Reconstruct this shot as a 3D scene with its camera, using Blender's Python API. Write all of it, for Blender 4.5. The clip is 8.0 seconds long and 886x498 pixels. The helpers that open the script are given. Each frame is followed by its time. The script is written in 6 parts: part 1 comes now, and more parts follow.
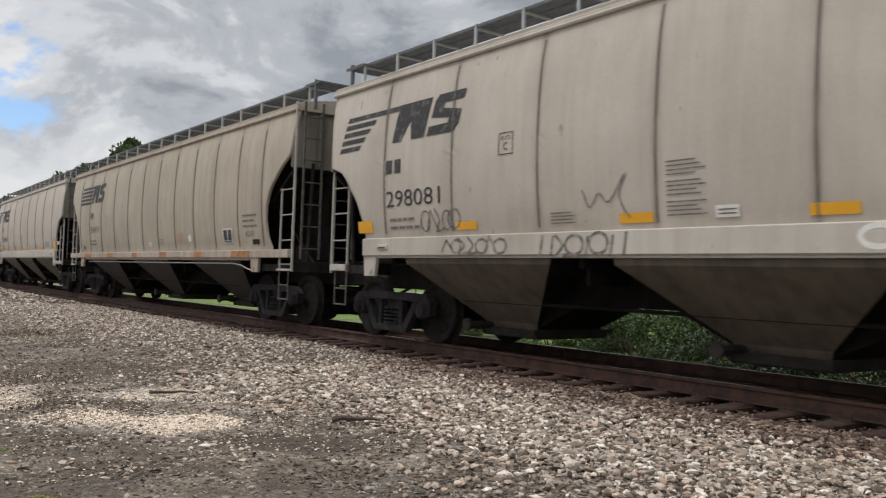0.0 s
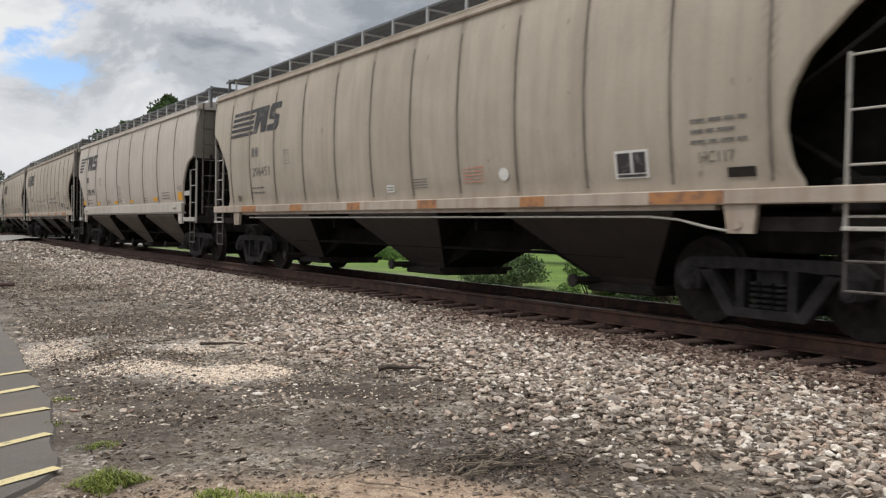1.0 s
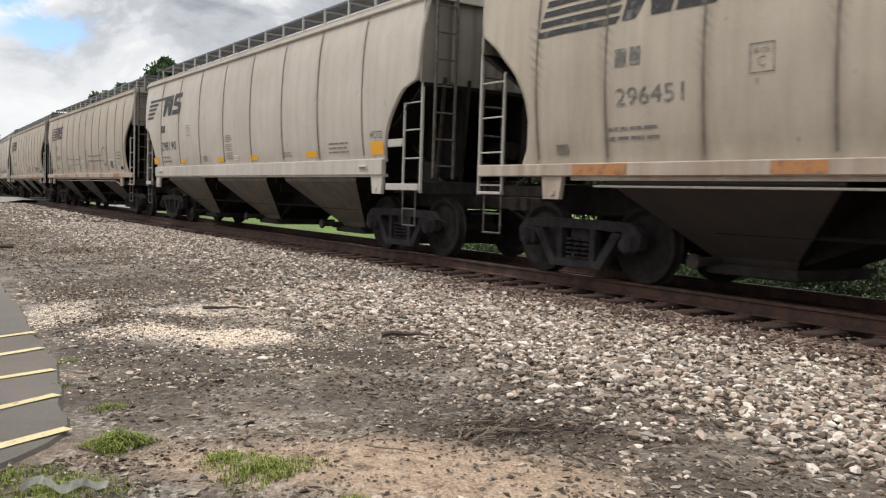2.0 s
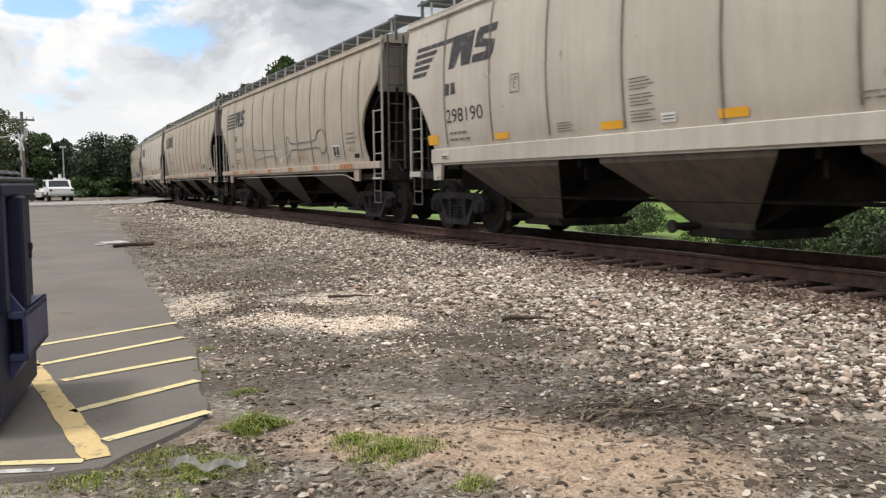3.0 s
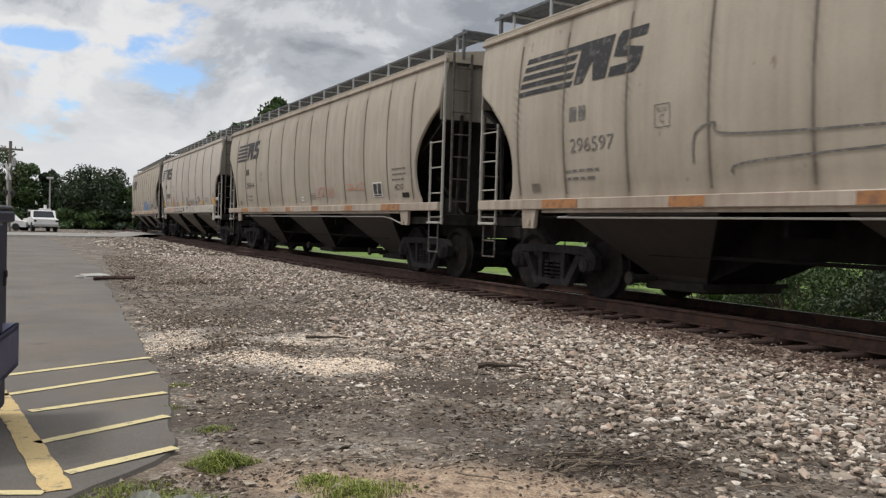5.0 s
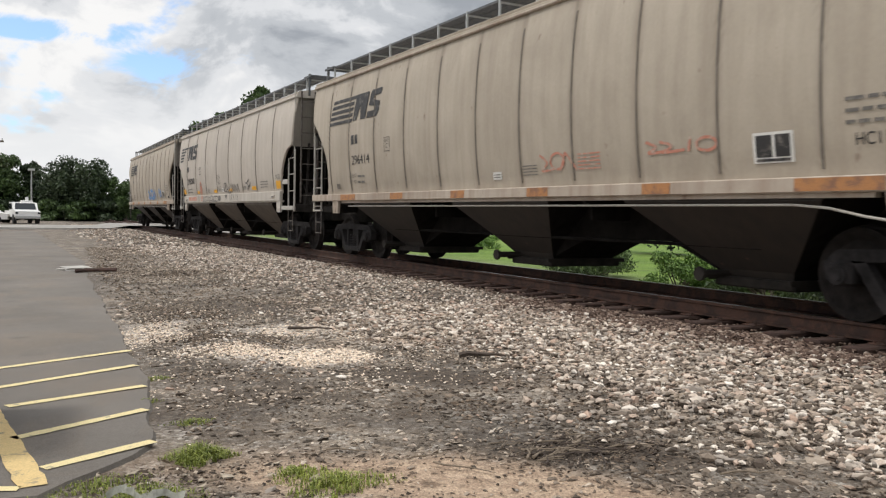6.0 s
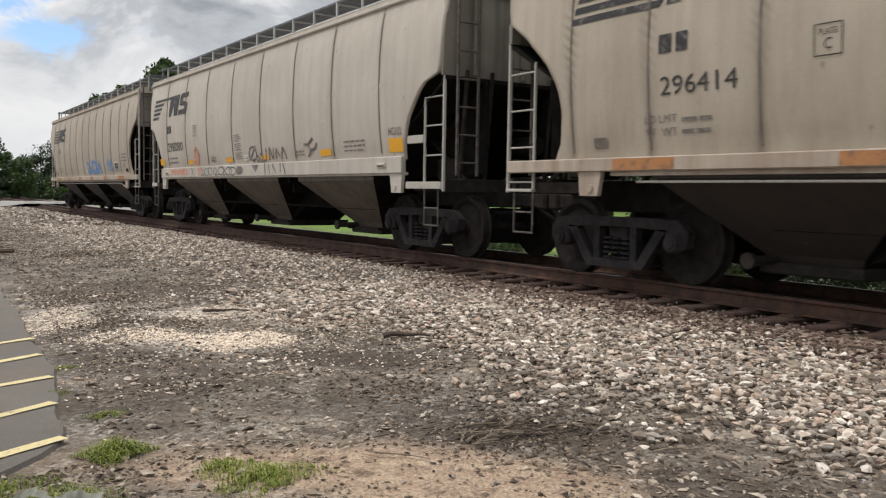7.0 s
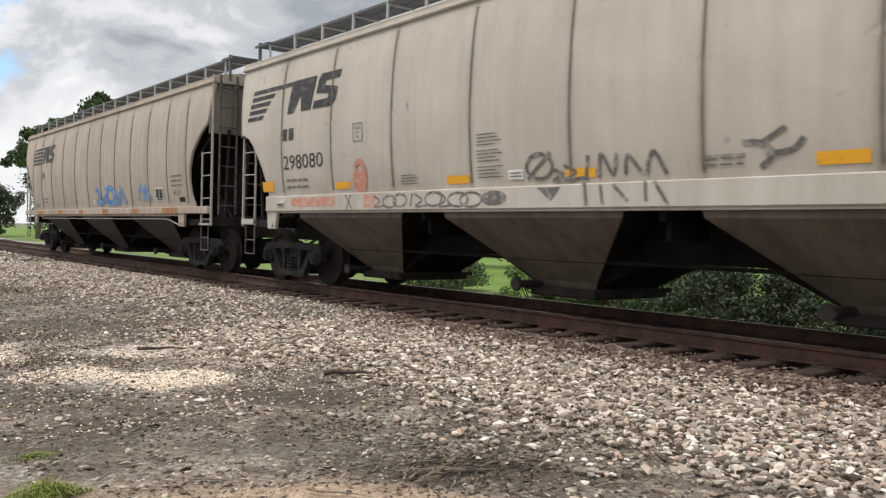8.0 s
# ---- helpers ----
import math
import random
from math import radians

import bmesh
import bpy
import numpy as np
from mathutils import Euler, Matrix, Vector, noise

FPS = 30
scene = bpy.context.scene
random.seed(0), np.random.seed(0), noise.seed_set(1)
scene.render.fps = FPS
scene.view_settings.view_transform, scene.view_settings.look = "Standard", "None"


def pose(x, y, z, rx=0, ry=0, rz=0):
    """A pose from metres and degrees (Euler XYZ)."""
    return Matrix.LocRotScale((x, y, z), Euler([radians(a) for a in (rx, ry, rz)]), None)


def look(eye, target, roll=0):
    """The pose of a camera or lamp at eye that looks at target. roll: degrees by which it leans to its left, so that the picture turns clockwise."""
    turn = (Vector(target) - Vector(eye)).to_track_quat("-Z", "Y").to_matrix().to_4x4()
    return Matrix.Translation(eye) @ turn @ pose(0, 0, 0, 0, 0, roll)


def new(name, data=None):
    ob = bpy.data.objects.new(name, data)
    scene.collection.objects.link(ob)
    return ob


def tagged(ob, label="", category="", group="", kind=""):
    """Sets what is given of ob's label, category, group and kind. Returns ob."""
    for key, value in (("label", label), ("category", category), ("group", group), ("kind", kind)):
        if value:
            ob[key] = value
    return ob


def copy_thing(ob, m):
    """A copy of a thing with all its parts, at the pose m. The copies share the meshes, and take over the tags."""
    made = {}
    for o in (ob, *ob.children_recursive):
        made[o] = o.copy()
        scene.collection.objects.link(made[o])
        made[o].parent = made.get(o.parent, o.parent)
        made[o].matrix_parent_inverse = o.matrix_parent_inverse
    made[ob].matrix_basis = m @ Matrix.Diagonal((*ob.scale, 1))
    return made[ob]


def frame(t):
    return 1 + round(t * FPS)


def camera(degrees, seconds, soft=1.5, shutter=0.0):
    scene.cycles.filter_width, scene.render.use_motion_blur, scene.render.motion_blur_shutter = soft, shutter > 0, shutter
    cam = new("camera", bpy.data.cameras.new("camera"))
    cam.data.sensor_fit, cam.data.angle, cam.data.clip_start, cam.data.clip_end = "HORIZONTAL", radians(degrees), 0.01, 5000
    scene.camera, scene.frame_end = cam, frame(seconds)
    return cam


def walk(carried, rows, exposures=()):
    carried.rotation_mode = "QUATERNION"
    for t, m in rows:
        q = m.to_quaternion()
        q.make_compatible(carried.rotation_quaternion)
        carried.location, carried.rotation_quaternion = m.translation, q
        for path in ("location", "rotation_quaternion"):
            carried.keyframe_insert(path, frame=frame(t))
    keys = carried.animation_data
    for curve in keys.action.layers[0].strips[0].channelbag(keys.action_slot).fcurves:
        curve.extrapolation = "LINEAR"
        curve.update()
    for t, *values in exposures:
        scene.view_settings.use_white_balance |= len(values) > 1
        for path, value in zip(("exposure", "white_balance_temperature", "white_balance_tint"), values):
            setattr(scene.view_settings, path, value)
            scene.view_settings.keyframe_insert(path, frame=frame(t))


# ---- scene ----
cam = camera(55.32, 8.0, soft=1.25, shutter=0.12)
PATH = [
    (0.0, pose(0.095, 0.004, 1.313, 91.955, -1.860, -36.241)),
    (0.5, pose(0.071, -0.049, 1.310, 90.715, -0.198, -33.903)),
    (1.0, pose(0.020, -0.007, 1.303, 88.619, -1.056, -33.779)),
    (1.2, pose(0.003, 0.023, 1.297, 87.792, -1.904, -34.028)),
    (2.3, pose(-0.045, 0.033, 1.299, 86.077, -1.451, -33.595)),
    (2.5, pose(-0.031, 0.022, 1.299, 85.788, -0.510, -31.470)),
    (3.0, pose(-0.046, -0.005, 1.290, 85.398, 0.593, -26.092)),
    (3.5, pose(-0.050, -0.033, 1.299, 86.207, 1.103, -23.375)),
    (4.0, pose(-0.045, -0.043, 1.306, 88.050, 0.382, -24.087)),
    (4.5, pose(-0.026, -0.042, 1.290, 88.494, -0.702, -25.465)),
    (4.7, pose(-0.020, -0.057, 1.278, 88.624, -1.106, -26.205)),
    (5.8, pose(0.013, -0.062, 1.293, 87.990, -2.076, -27.828)),
    (6.0, pose(0.032, -0.080, 1.294, 87.766, -1.163, -27.920)),
    (6.5, pose(0.028, -0.003, 1.297, 87.173, -0.480, -29.453)),
    (7.0, pose(0.022, 0.091, 1.311, 86.230, -0.944, -33.853)),
    (7.5, pose(-0.003, 0.134, 1.301, 86.169, -1.292, -36.910)),
    (8.0, pose(-0.017, 0.074, 1.304, 88.919, -1.427, -37.949)),
]
EXPOSURE = [(0.0, -0.53, 6450, 10), (0.5, -0.63, 6450, 10), (1.0, -0.48, 6450, 10), (2.5, -0.19, 6560, 10), (3.0, -0.22, 6560, 10), (3.5, -0.43, 6560, 10), (4.5, -0.64, 6450, 10), (6.0, -0.30, 6560, 10), (6.5, -0.36, 6560, 10), (7.0, -0.38, 6560, 10), (7.5, 0.01, 6560, 10), (8.0, -0.19, 6560, 10)]
walk(cam, PATH, EXPOSURE)

RAIL_Z = 0.288        # top of rail
TRACK_X, BEND, BEND_FROM = 8.699, 0.001103, 26.80
SPEED, SLOW = 11.2505, -0.00125
CENTRES = (5.16, 23.53, 41.92, 60.32, 79.29, 97.70, 116.12)
LEN_A, LEN_B = 17.83, 18.97
# small steps ahead (-) or behind (+) of the even run, by second
NUDGE = ((0.0, -0.21), (0.5, 0.23), (1.0, 0.22), (1.2, -0.10), (2.3, 0.03), (2.5, -0.24), (3.0, 0.11), (3.5, 0.19), (4.0, -0.14), (4.5, -0.07), (4.7, -0.04), (5.8, -0.05), (6.0, -0.02), (6.5, -0.01), (7.0, -0.05), (7.5, 0.06), (8.0, 0.10))


def track_x(s):
    u = max(s - BEND_FROM, 0.0)
    return TRACK_X + BEND * u * u / 2


def car_s(k, t):
    """How far along the line car k stands at t seconds."""
    return CENTRES[k] - SPEED * t - SLOW * (t * t - 8 * t) / 2 + float(np.interp(t, [n[0] for n in NUDGE], [n[1] for n in NUDGE]))


def car_pose(k, t):
    """Car k at t seconds: its pivots ride the centre line."""
    s = car_s(k, t)
    a, b = Vector((track_x(s - 6.3), s - 6.3)), Vector((track_x(s + 6.3), s + 6.3))
    m, d = (a + b) / 2, b - a
    return pose(m.x, m.y, RAIL_Z + 0.09, 0, 0, math.degrees(math.atan2(-d.x, d.y)))


# ---- sky and sun ----
SUN_EL, SUN_AZ = 66, 285          # degrees; azimuth clockwise from +y
world = bpy.data.worlds.new("sky")
scene.world = world
world.use_nodes = True


def build_sky():
    nt = world.node_tree
    nt.nodes.clear()
    N = nt.nodes.new
    L = nt.links.new
    out, bg = N("ShaderNodeOutputWorld"), N("ShaderNodeBackground")
    sky = N("ShaderNodeTexSky")
    sky.sky_type, sky.sun_disc = "NISHITA", False
    sky.sun_elevation, sky.sun_rotation = radians(SUN_EL), radians(SUN_AZ)
    tc, sep = N("ShaderNodeTexCoord"), N("ShaderNodeSeparateXYZ")
    L(tc.outputs["Generated"], sep.inputs[0])
    up = N("ShaderNodeMath"); up.operation = "MAXIMUM"; up.inputs[1].default_value = 0.0
    L(sep.outputs["Z"], up.inputs[0])
    com = N("ShaderNodeVectorMath"); com.operation = "MULTIPLY"; com.inputs[1].default_value = (3.3, 3.3, 5.6)
    L(tc.outputs["Generated"], com.inputs[0])

    def nz(scale, detail, rough, dist=0.0):
        n = N("ShaderNodeTexNoise")
        n.inputs["Scale"].default_value, n.inputs["Detail"].default_value = scale, detail
        n.inputs["Roughness"].default_value, n.inputs["Distortion"].default_value = rough, dist
        L(com.outputs[0], n.inputs["Vector"])
        return n

    def ramp(src, *stops):
        r = N("ShaderNodeValToRGB")
        r.color_ramp.interpolation = "EASE"
        while len(r.color_ramp.elements) < len(stops):
            r.color_ramp.elements.new(0.5)
        for e, (p, c) in zip(r.color_ramp.elements, stops):
            e.position, e.color = p, (*c, 1) if isinstance(c, tuple) else (c, c, c, 1)
        L(src, r.inputs[0])
        return r
    east = ramp(sep.outputs["X"], (0.14, 0.0), (0.34, 1.0))
    high = ramp(up.outputs[0], (0.10, 0.0), (0.20, 1.0))

    def math2(op, a, b):
        m = N("ShaderNodeMath")
        m.operation = op
        for k, val in enumerate((a, b)):
            if isinstance(val, (int, float)):
                m.inputs[k].default_value = val
            else:
                L(val, m.inputs[k])
        return m.outputs[0]
    bulk = math2("ADD", nz(1.7, 8, 0.55, 0.2).outputs["Fac"], math2("ADD", math2("MULTIPLY", east.outputs[0], 0.12), 0.09))
    puff = nz(4.6, 9, 0.66, 0.5).outputs["Fac"]

    def rift(cx, cz, wide, tall):
        """A break in the clouds about a direction: 1 within, 0 outside, with a ragged rim."""
        a = math2("POWER", math2("DIVIDE", math2("SUBTRACT", sep.outputs["X"], cx), wide), 2)
        b = math2("POWER", math2("DIVIDE", math2("SUBTRACT", sep.outputs["Z"], cz), tall), 2)
        north = math2("MULTIPLY", math2("LESS_THAN", sep.outputs["Y"], 0), 9)
        return ramp(math2("ADD", math2("ADD", math2("SQRT", math2("ADD", a, b), 0), north), math2("MULTIPLY", math2("SUBTRACT", puff, 0.5), 2.5)), (0.35, 1.0), (1.15, 0.0)).outputs[0]
    clear = math2("MAXIMUM", rift(0.150, 0.156, 0.060, 0.027), rift(0.020, 0.185, 0.085, 0.013))
    cover = math2("MULTIPLY", ramp(bulk, (0.43, 0.0), (0.50, 1.0)).outputs[0], math2("SUBTRACT", 1.0, clear))
    dusk = math2("MULTIPLY", east.outputs[0], math2("MULTIPLY", high.outputs[0], 0.16))
    body = math2("ADD", nz(2.1, 9, 0.58, 0.4).outputs["Fac"], dusk)
    shade = ramp(body, (0.42, (1.0, 1.0, 1.0)), (0.53, (0.80, 0.82, 0.85)), (0.63, (0.58, 0.61, 0.65)), (0.77, (0.38, 0.41, 0.455)))
    low = ramp(up.outputs[0], (0.04, 0.75), (0.17, 0.0))
    m0 = N("ShaderNodeMix"); m0.data_type = "RGBA"
    L(low.outputs[0], m0.inputs["Factor"])
    L(shade.outputs[0], m0.inputs[6]); m0.inputs[7].default_value = (0.92, 0.935, 0.95, 1)
    sc = N("ShaderNodeVectorMath"); sc.operation = "SCALE"; sc.inputs["Scale"].default_value = 7.9
    L(m0.outputs[2], sc.inputs[0])
    zenith = ramp(up.outputs[0], (0.38, 0.0), (0.90, 1.0))
    L(math2("ADD", 8.3, math2("MULTIPLY", zenith.outputs[0], 6.5)), sc.inputs["Scale"])
    mix = N("ShaderNodeMix"); mix.data_type = "RGBA"
    L(cover, mix.inputs["Factor"])
    air = N("ShaderNodeVectorMath"); air.operation = "MULTIPLY"; air.inputs[1].default_value = (1.4, 1.56, 1.8)
    L(sky.outputs[0], air.inputs[0])
    L(air.outputs[0], mix.inputs[6]); L(sc.outputs[0], mix.inputs[7])
    bg.inputs["Strength"].default_value = 0.14
    L(mix.outputs[2], bg.inputs["Color"]); L(bg.outputs[0], out.inputs["Surface"])


build_sky()
sun = new("sun", bpy.data.lights.new("sun", "SUN"))
sun.data.energy, sun.data.angle, sun.data.color = 2.1, radians(9), (1.0, 0.96, 0.9)
az, el = radians(SUN_AZ), radians(SUN_EL)
sun.matrix_world = look((20 * math.sin(az) * math.cos(el), 20 * math.cos(az) * math.cos(el), 20 * math.sin(el) + 10), (0, 0, 10))


# ---- materials ----
class Mat:
    """A small builder for principled node materials."""

    def __init__(self, name, rough=0.7, metal=0.0):
        self.m = bpy.data.materials.new(name)
        self.m.use_nodes = True
        self.nt = self.m.node_tree
        self.b = self.nt.nodes["Principled BSDF"]
        self.b.inputs["Roughness"].default_value, self.b.inputs["Metallic"].default_value = rough, metal
        self.tc = self.nt.nodes.new("ShaderNodeTexCoord")

    def n(self, kind):
        return self.nt.nodes.new("ShaderNode" + kind)

    def link(self, a, b):
        self.nt.links.new(a, b)

    def coord(self, scale=(1, 1, 1), space="Object"):
        mp = self.n("Mapping")
        mp.inputs["Scale"].default_value = scale
        self.link(self.tc.outputs[space], mp.inputs["Vector"])
        return mp.outputs[0]

    def noise(self, scale, detail=4, rough=0.55, stretch=(1, 1, 1), dist=0.0, space="Object"):
        t = self.n("TexNoise")
        t.inputs["Scale"].default_value, t.inputs["Detail"].default_value = scale, detail
        t.inputs["Roughness"].default_value, t.inputs["Distortion"].default_value = rough, dist
        self.link(self.coord(stretch, space), t.inputs["Vector"])
        return t.outputs["Fac"]

    def voronoi(self, scale, feature="F1", out="Color", stretch=(1, 1, 1)):
        t = self.n("TexVoronoi")
        t.feature = feature
        t.inputs["Scale"].default_value = scale
        self.link(self.coord(stretch), t.inputs["Vector"])
        return t.outputs[out]

    def ramp(self, src, *stops):
        r = self.n("ValToRGB")
        while len(r.color_ramp.elements) < len(stops):
            r.color_ramp.elements.new(0.5)
        for e, (p, c) in zip(r.color_ramp.elements, stops):
            e.position, e.color = p, ((*c, 1) if isinstance(c, tuple) else (c, c, c, 1))
        self.link(src, r.inputs[0])
        return r.outputs[0]

    def mix(self, fac, a, b, kind="MIX"):
        x = self.n("Mix")
        x.data_type, x.blend_type = "RGBA", kind
        for sock, val in ((x.inputs["Factor"], fac), (x.inputs[6], a), (x.inputs[7], b)):
            if isinstance(val, (int, float)):
                sock.default_value = val
            elif isinstance(val, tuple):
                sock.default_value = (*val, 1)
            else:
                self.link(val, sock)
        return x.outputs[2]

    def attr(self, name, out="Color"):
        a = self.n("Attribute")
        a.attribute_name = name
        return a.outputs[out]

    def split(self, col):
        s = self.n("SeparateColor")
        self.link(col, s.inputs[0])
        return s.outputs

    def random(self, island=False):
        if island:
            return self.n("NewGeometry").outputs["Random Per Island"]
        return self.n("ObjectInfo").outputs["Random"]

    def color(self, c):
        if isinstance(c, tuple):
            self.b.inputs["Base Color"].default_value = (*c, 1)
        else:
            self.link(c, self.b.inputs["Base Color"])
        return self

    def bump(self, src, strength=0.3, dist=0.02):
        b = self.n("Bump")
        b.inputs["Strength"].default_value, b.inputs["Distance"].default_value = strength, dist
        self.link(src, b.inputs["Height"])
        self.link(b.outputs[0], self.b.inputs["Normal"])
        return self

    def rough(self, src):
        self.link(src, self.b.inputs["Roughness"])
        return self


def paint(name, base, dirt, streak=0.6, grime=0.35):
    """Weathered car paint: rain streaks, blotches, fine dust."""
    m = Mat(name, 0.62)
    runs = m.ramp(m.noise(5.0, 6, 0.6, (1, 1, 0.05)), (0.42, 0.0), (0.72, streak))
    blot = m.ramp(m.noise(0.55, 6, 0.6, (1, 1, 1), 0.5), (0.40, 0.0), (0.75, grime))
    fine = m.ramp(m.noise(22, 5, 0.7), (0.3, 0.94), (0.7, 1.03))
    c = m.mix(runs, base, dirt)
    c = m.mix(blot, c, tuple(0.75 * a for a in dirt))
    c = m.mix(1.0, c, fine, "MULTIPLY")
    edge = m.mix(1.0, m.attr("seam", "Fac"), m.ramp(m.noise(3, 5, 0.6, (1, 1, 0.25)), (0.3, 0.25), (0.7, 1.0)), "MULTIPLY")
    c = m.mix(edge, c, tuple(0.62 * a for a in dirt))
    spots = m.ramp(m.noise(7, 3, 0.5, (1, 1, 0.5)), (0.70, 0.0), (0.76, 0.55))
    c = m.mix(spots, c, (0.16, 0.10, 0.07))
    m.color(c).bump(m.noise(2.2, 3, 0.5), 0.15, 0.02)
    return m.m


def plain(name, base, rough=0.7, metal=0.0, vary=0.3, scale=9.0, bump=0.15, gloss=0.5):
    m = Mat(name, rough, metal)
    m.b.inputs["Specular IOR Level"].default_value = gloss
    f = m.noise(scale, 5, 0.6)
    lo, hi = tuple(a * (1 - vary) for a in base), tuple(min(1, a * (1 + vary)) for a in base)
    m.color(m.ramp(f, (0.3, lo), (0.7, hi)))
    if bump:
        m.bump(m.noise(scale * 6, 3), bump, 0.01)
    return m.m


def worn(name, base, under, amount=0.5, rough=0.6, scale=6.0, metal=0.0):
    """Paint worn through in patches to another colour."""
    m = Mat(name, rough, metal)
    f = m.ramp(m.noise(scale, 6, 0.65, (1, 1, 1), 0.4), (amount - 0.06, 0.0), (amount + 0.06, 1.0))
    fine = m.ramp(m.noise(scale * 8, 4, 0.6), (0.3, 0.8), (0.7, 1.1))
    m.color(m.mix(1.0, m.mix(f, under, base), fine, "MULTIPLY")).bump(m.noise(scale * 7, 4), 0.2, 0.01)
    return m.m


M_GREY = paint("light_grey_paint", (0.55, 0.49, 0.425), (0.31, 0.255, 0.20), 0.28, 0.34)
M_TAN = paint("tan_grey_paint", (0.475, 0.41, 0.33), (0.255, 0.20, 0.145), 0.36, 0.40)
# underside paints: dirt, plus a deep base tone for shade below the car
M_UNDER_A = paint("dusty_shaded_grey_underside", (0.135, 0.108, 0.083), (0.035, 0.028, 0.023), 0.75, 0.85)
M_UNDER_B = paint("sooty_shaded_brown_underside", (0.038, 0.029, 0.023), (0.015, 0.0135, 0.012), 0.7, 0.8)
M_SILL_A = paint("off_white_sill_paint", (0.53, 0.485, 0.425), (0.32, 0.265, 0.21), 0.45, 0.4)
M_SILL_B = paint("stained_cream_sill_paint", (0.46, 0.39, 0.32), (0.25, 0.165, 0.11), 0.65, 0.5)
M_DARK = plain("sooty_steel", (0.028, 0.024, 0.021), 0.9, 0.0, 0.45, 5, 0.15, 0.2)
# near-black coat that stands in for shade in recesses of the cars
M_SHADE = plain("black_shade_coat", (0.012, 0.0105, 0.0095), 0.95, 0.0, 0.5, 4, 0.15, 0.1)
M_TRUCK = plain("dusty_cast_steel", (0.026, 0.0235, 0.0235), 0.9, 0.0, 0.5, 7, 0.25, 0.2)
M_WHEEL = plain("brown_wheel_steel", (0.020, 0.0165, 0.015), 0.85, 0.0, 0.5, 8, 0.2, 0.2)
M_BRIGHT = plain("polished_tread_steel", (0.40, 0.385, 0.365), 0.30, 1.0, 0.1, 20, 0.05)
M_RUNG = worn("worn_light_ladder_paint", (0.46, 0.43, 0.385), (0.24, 0.19, 0.15), 0.36, 0.6, 14)
M_RUNGDK = worn("rusty_ladder_steel", (0.12, 0.107, 0.095), (0.07, 0.052, 0.042), 0.5, 0.7, 12)
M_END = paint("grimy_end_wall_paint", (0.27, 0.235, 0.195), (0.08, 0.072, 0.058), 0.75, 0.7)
M_SEAM = plain("grimy_weld_seam", (0.17, 0.145, 0.12), 0.8, 0.0, 0.4, 4)
M_GRATE = plain("galvanised_grating", (0.13, 0.135, 0.14), 0.6, 0.4, 0.3, 12)
M_POST = plain("galvanised_post", (0.45, 0.46, 0.46), 0.5, 0.3, 0.2, 12)
M_BLACK = worn("faded_black_lettering", (0.030, 0.028, 0.028), (0.16, 0.145, 0.13), 0.40, 0.6, 9)
M_FADED = worn("faint_grey_lettering", (0.14, 0.13, 0.12), (0.30, 0.27, 0.23), 0.45, 0.7, 18)
M_SPRAY = worn("dark_spray_paint", (0.13, 0.118, 0.108), (0.33, 0.30, 0.27), 0.45, 0.7, 12)
M_SPRAYRED = worn("faint_red_spray_paint", (0.55, 0.23, 0.16), (0.50, 0.39, 0.32), 0.46, 0.7, 10)
M_SPRAYBLUE = worn("blue_spray_paint", (0.10, 0.24, 0.50), (0.45, 0.48, 0.5), 0.42, 0.7, 8)
M_YELLOW = worn("orange_yellow_reflector", (0.82, 0.40, 0.02), (0.55, 0.28, 0.05), 0.32, 0.45, 10)
M_RUSTY = worn("rust_orange_reflector", (0.42, 0.19, 0.07), (0.24, 0.12, 0.07), 0.45, 0.6, 7)
M_DECAL = plain("white_label", (0.72, 0.70, 0.66), 0.5, 0.0, 0.08, 12, 0)
M_RAIL = worn("rusty_rail_steel", (0.085, 0.040, 0.026), (0.045, 0.024, 0.017), 0.5, 0.85, 5)
M_TIE = plain("creosoted_tie_wood", (0.050, 0.027, 0.020), 0.9, 0.0, 0.5, 6, 0.4)


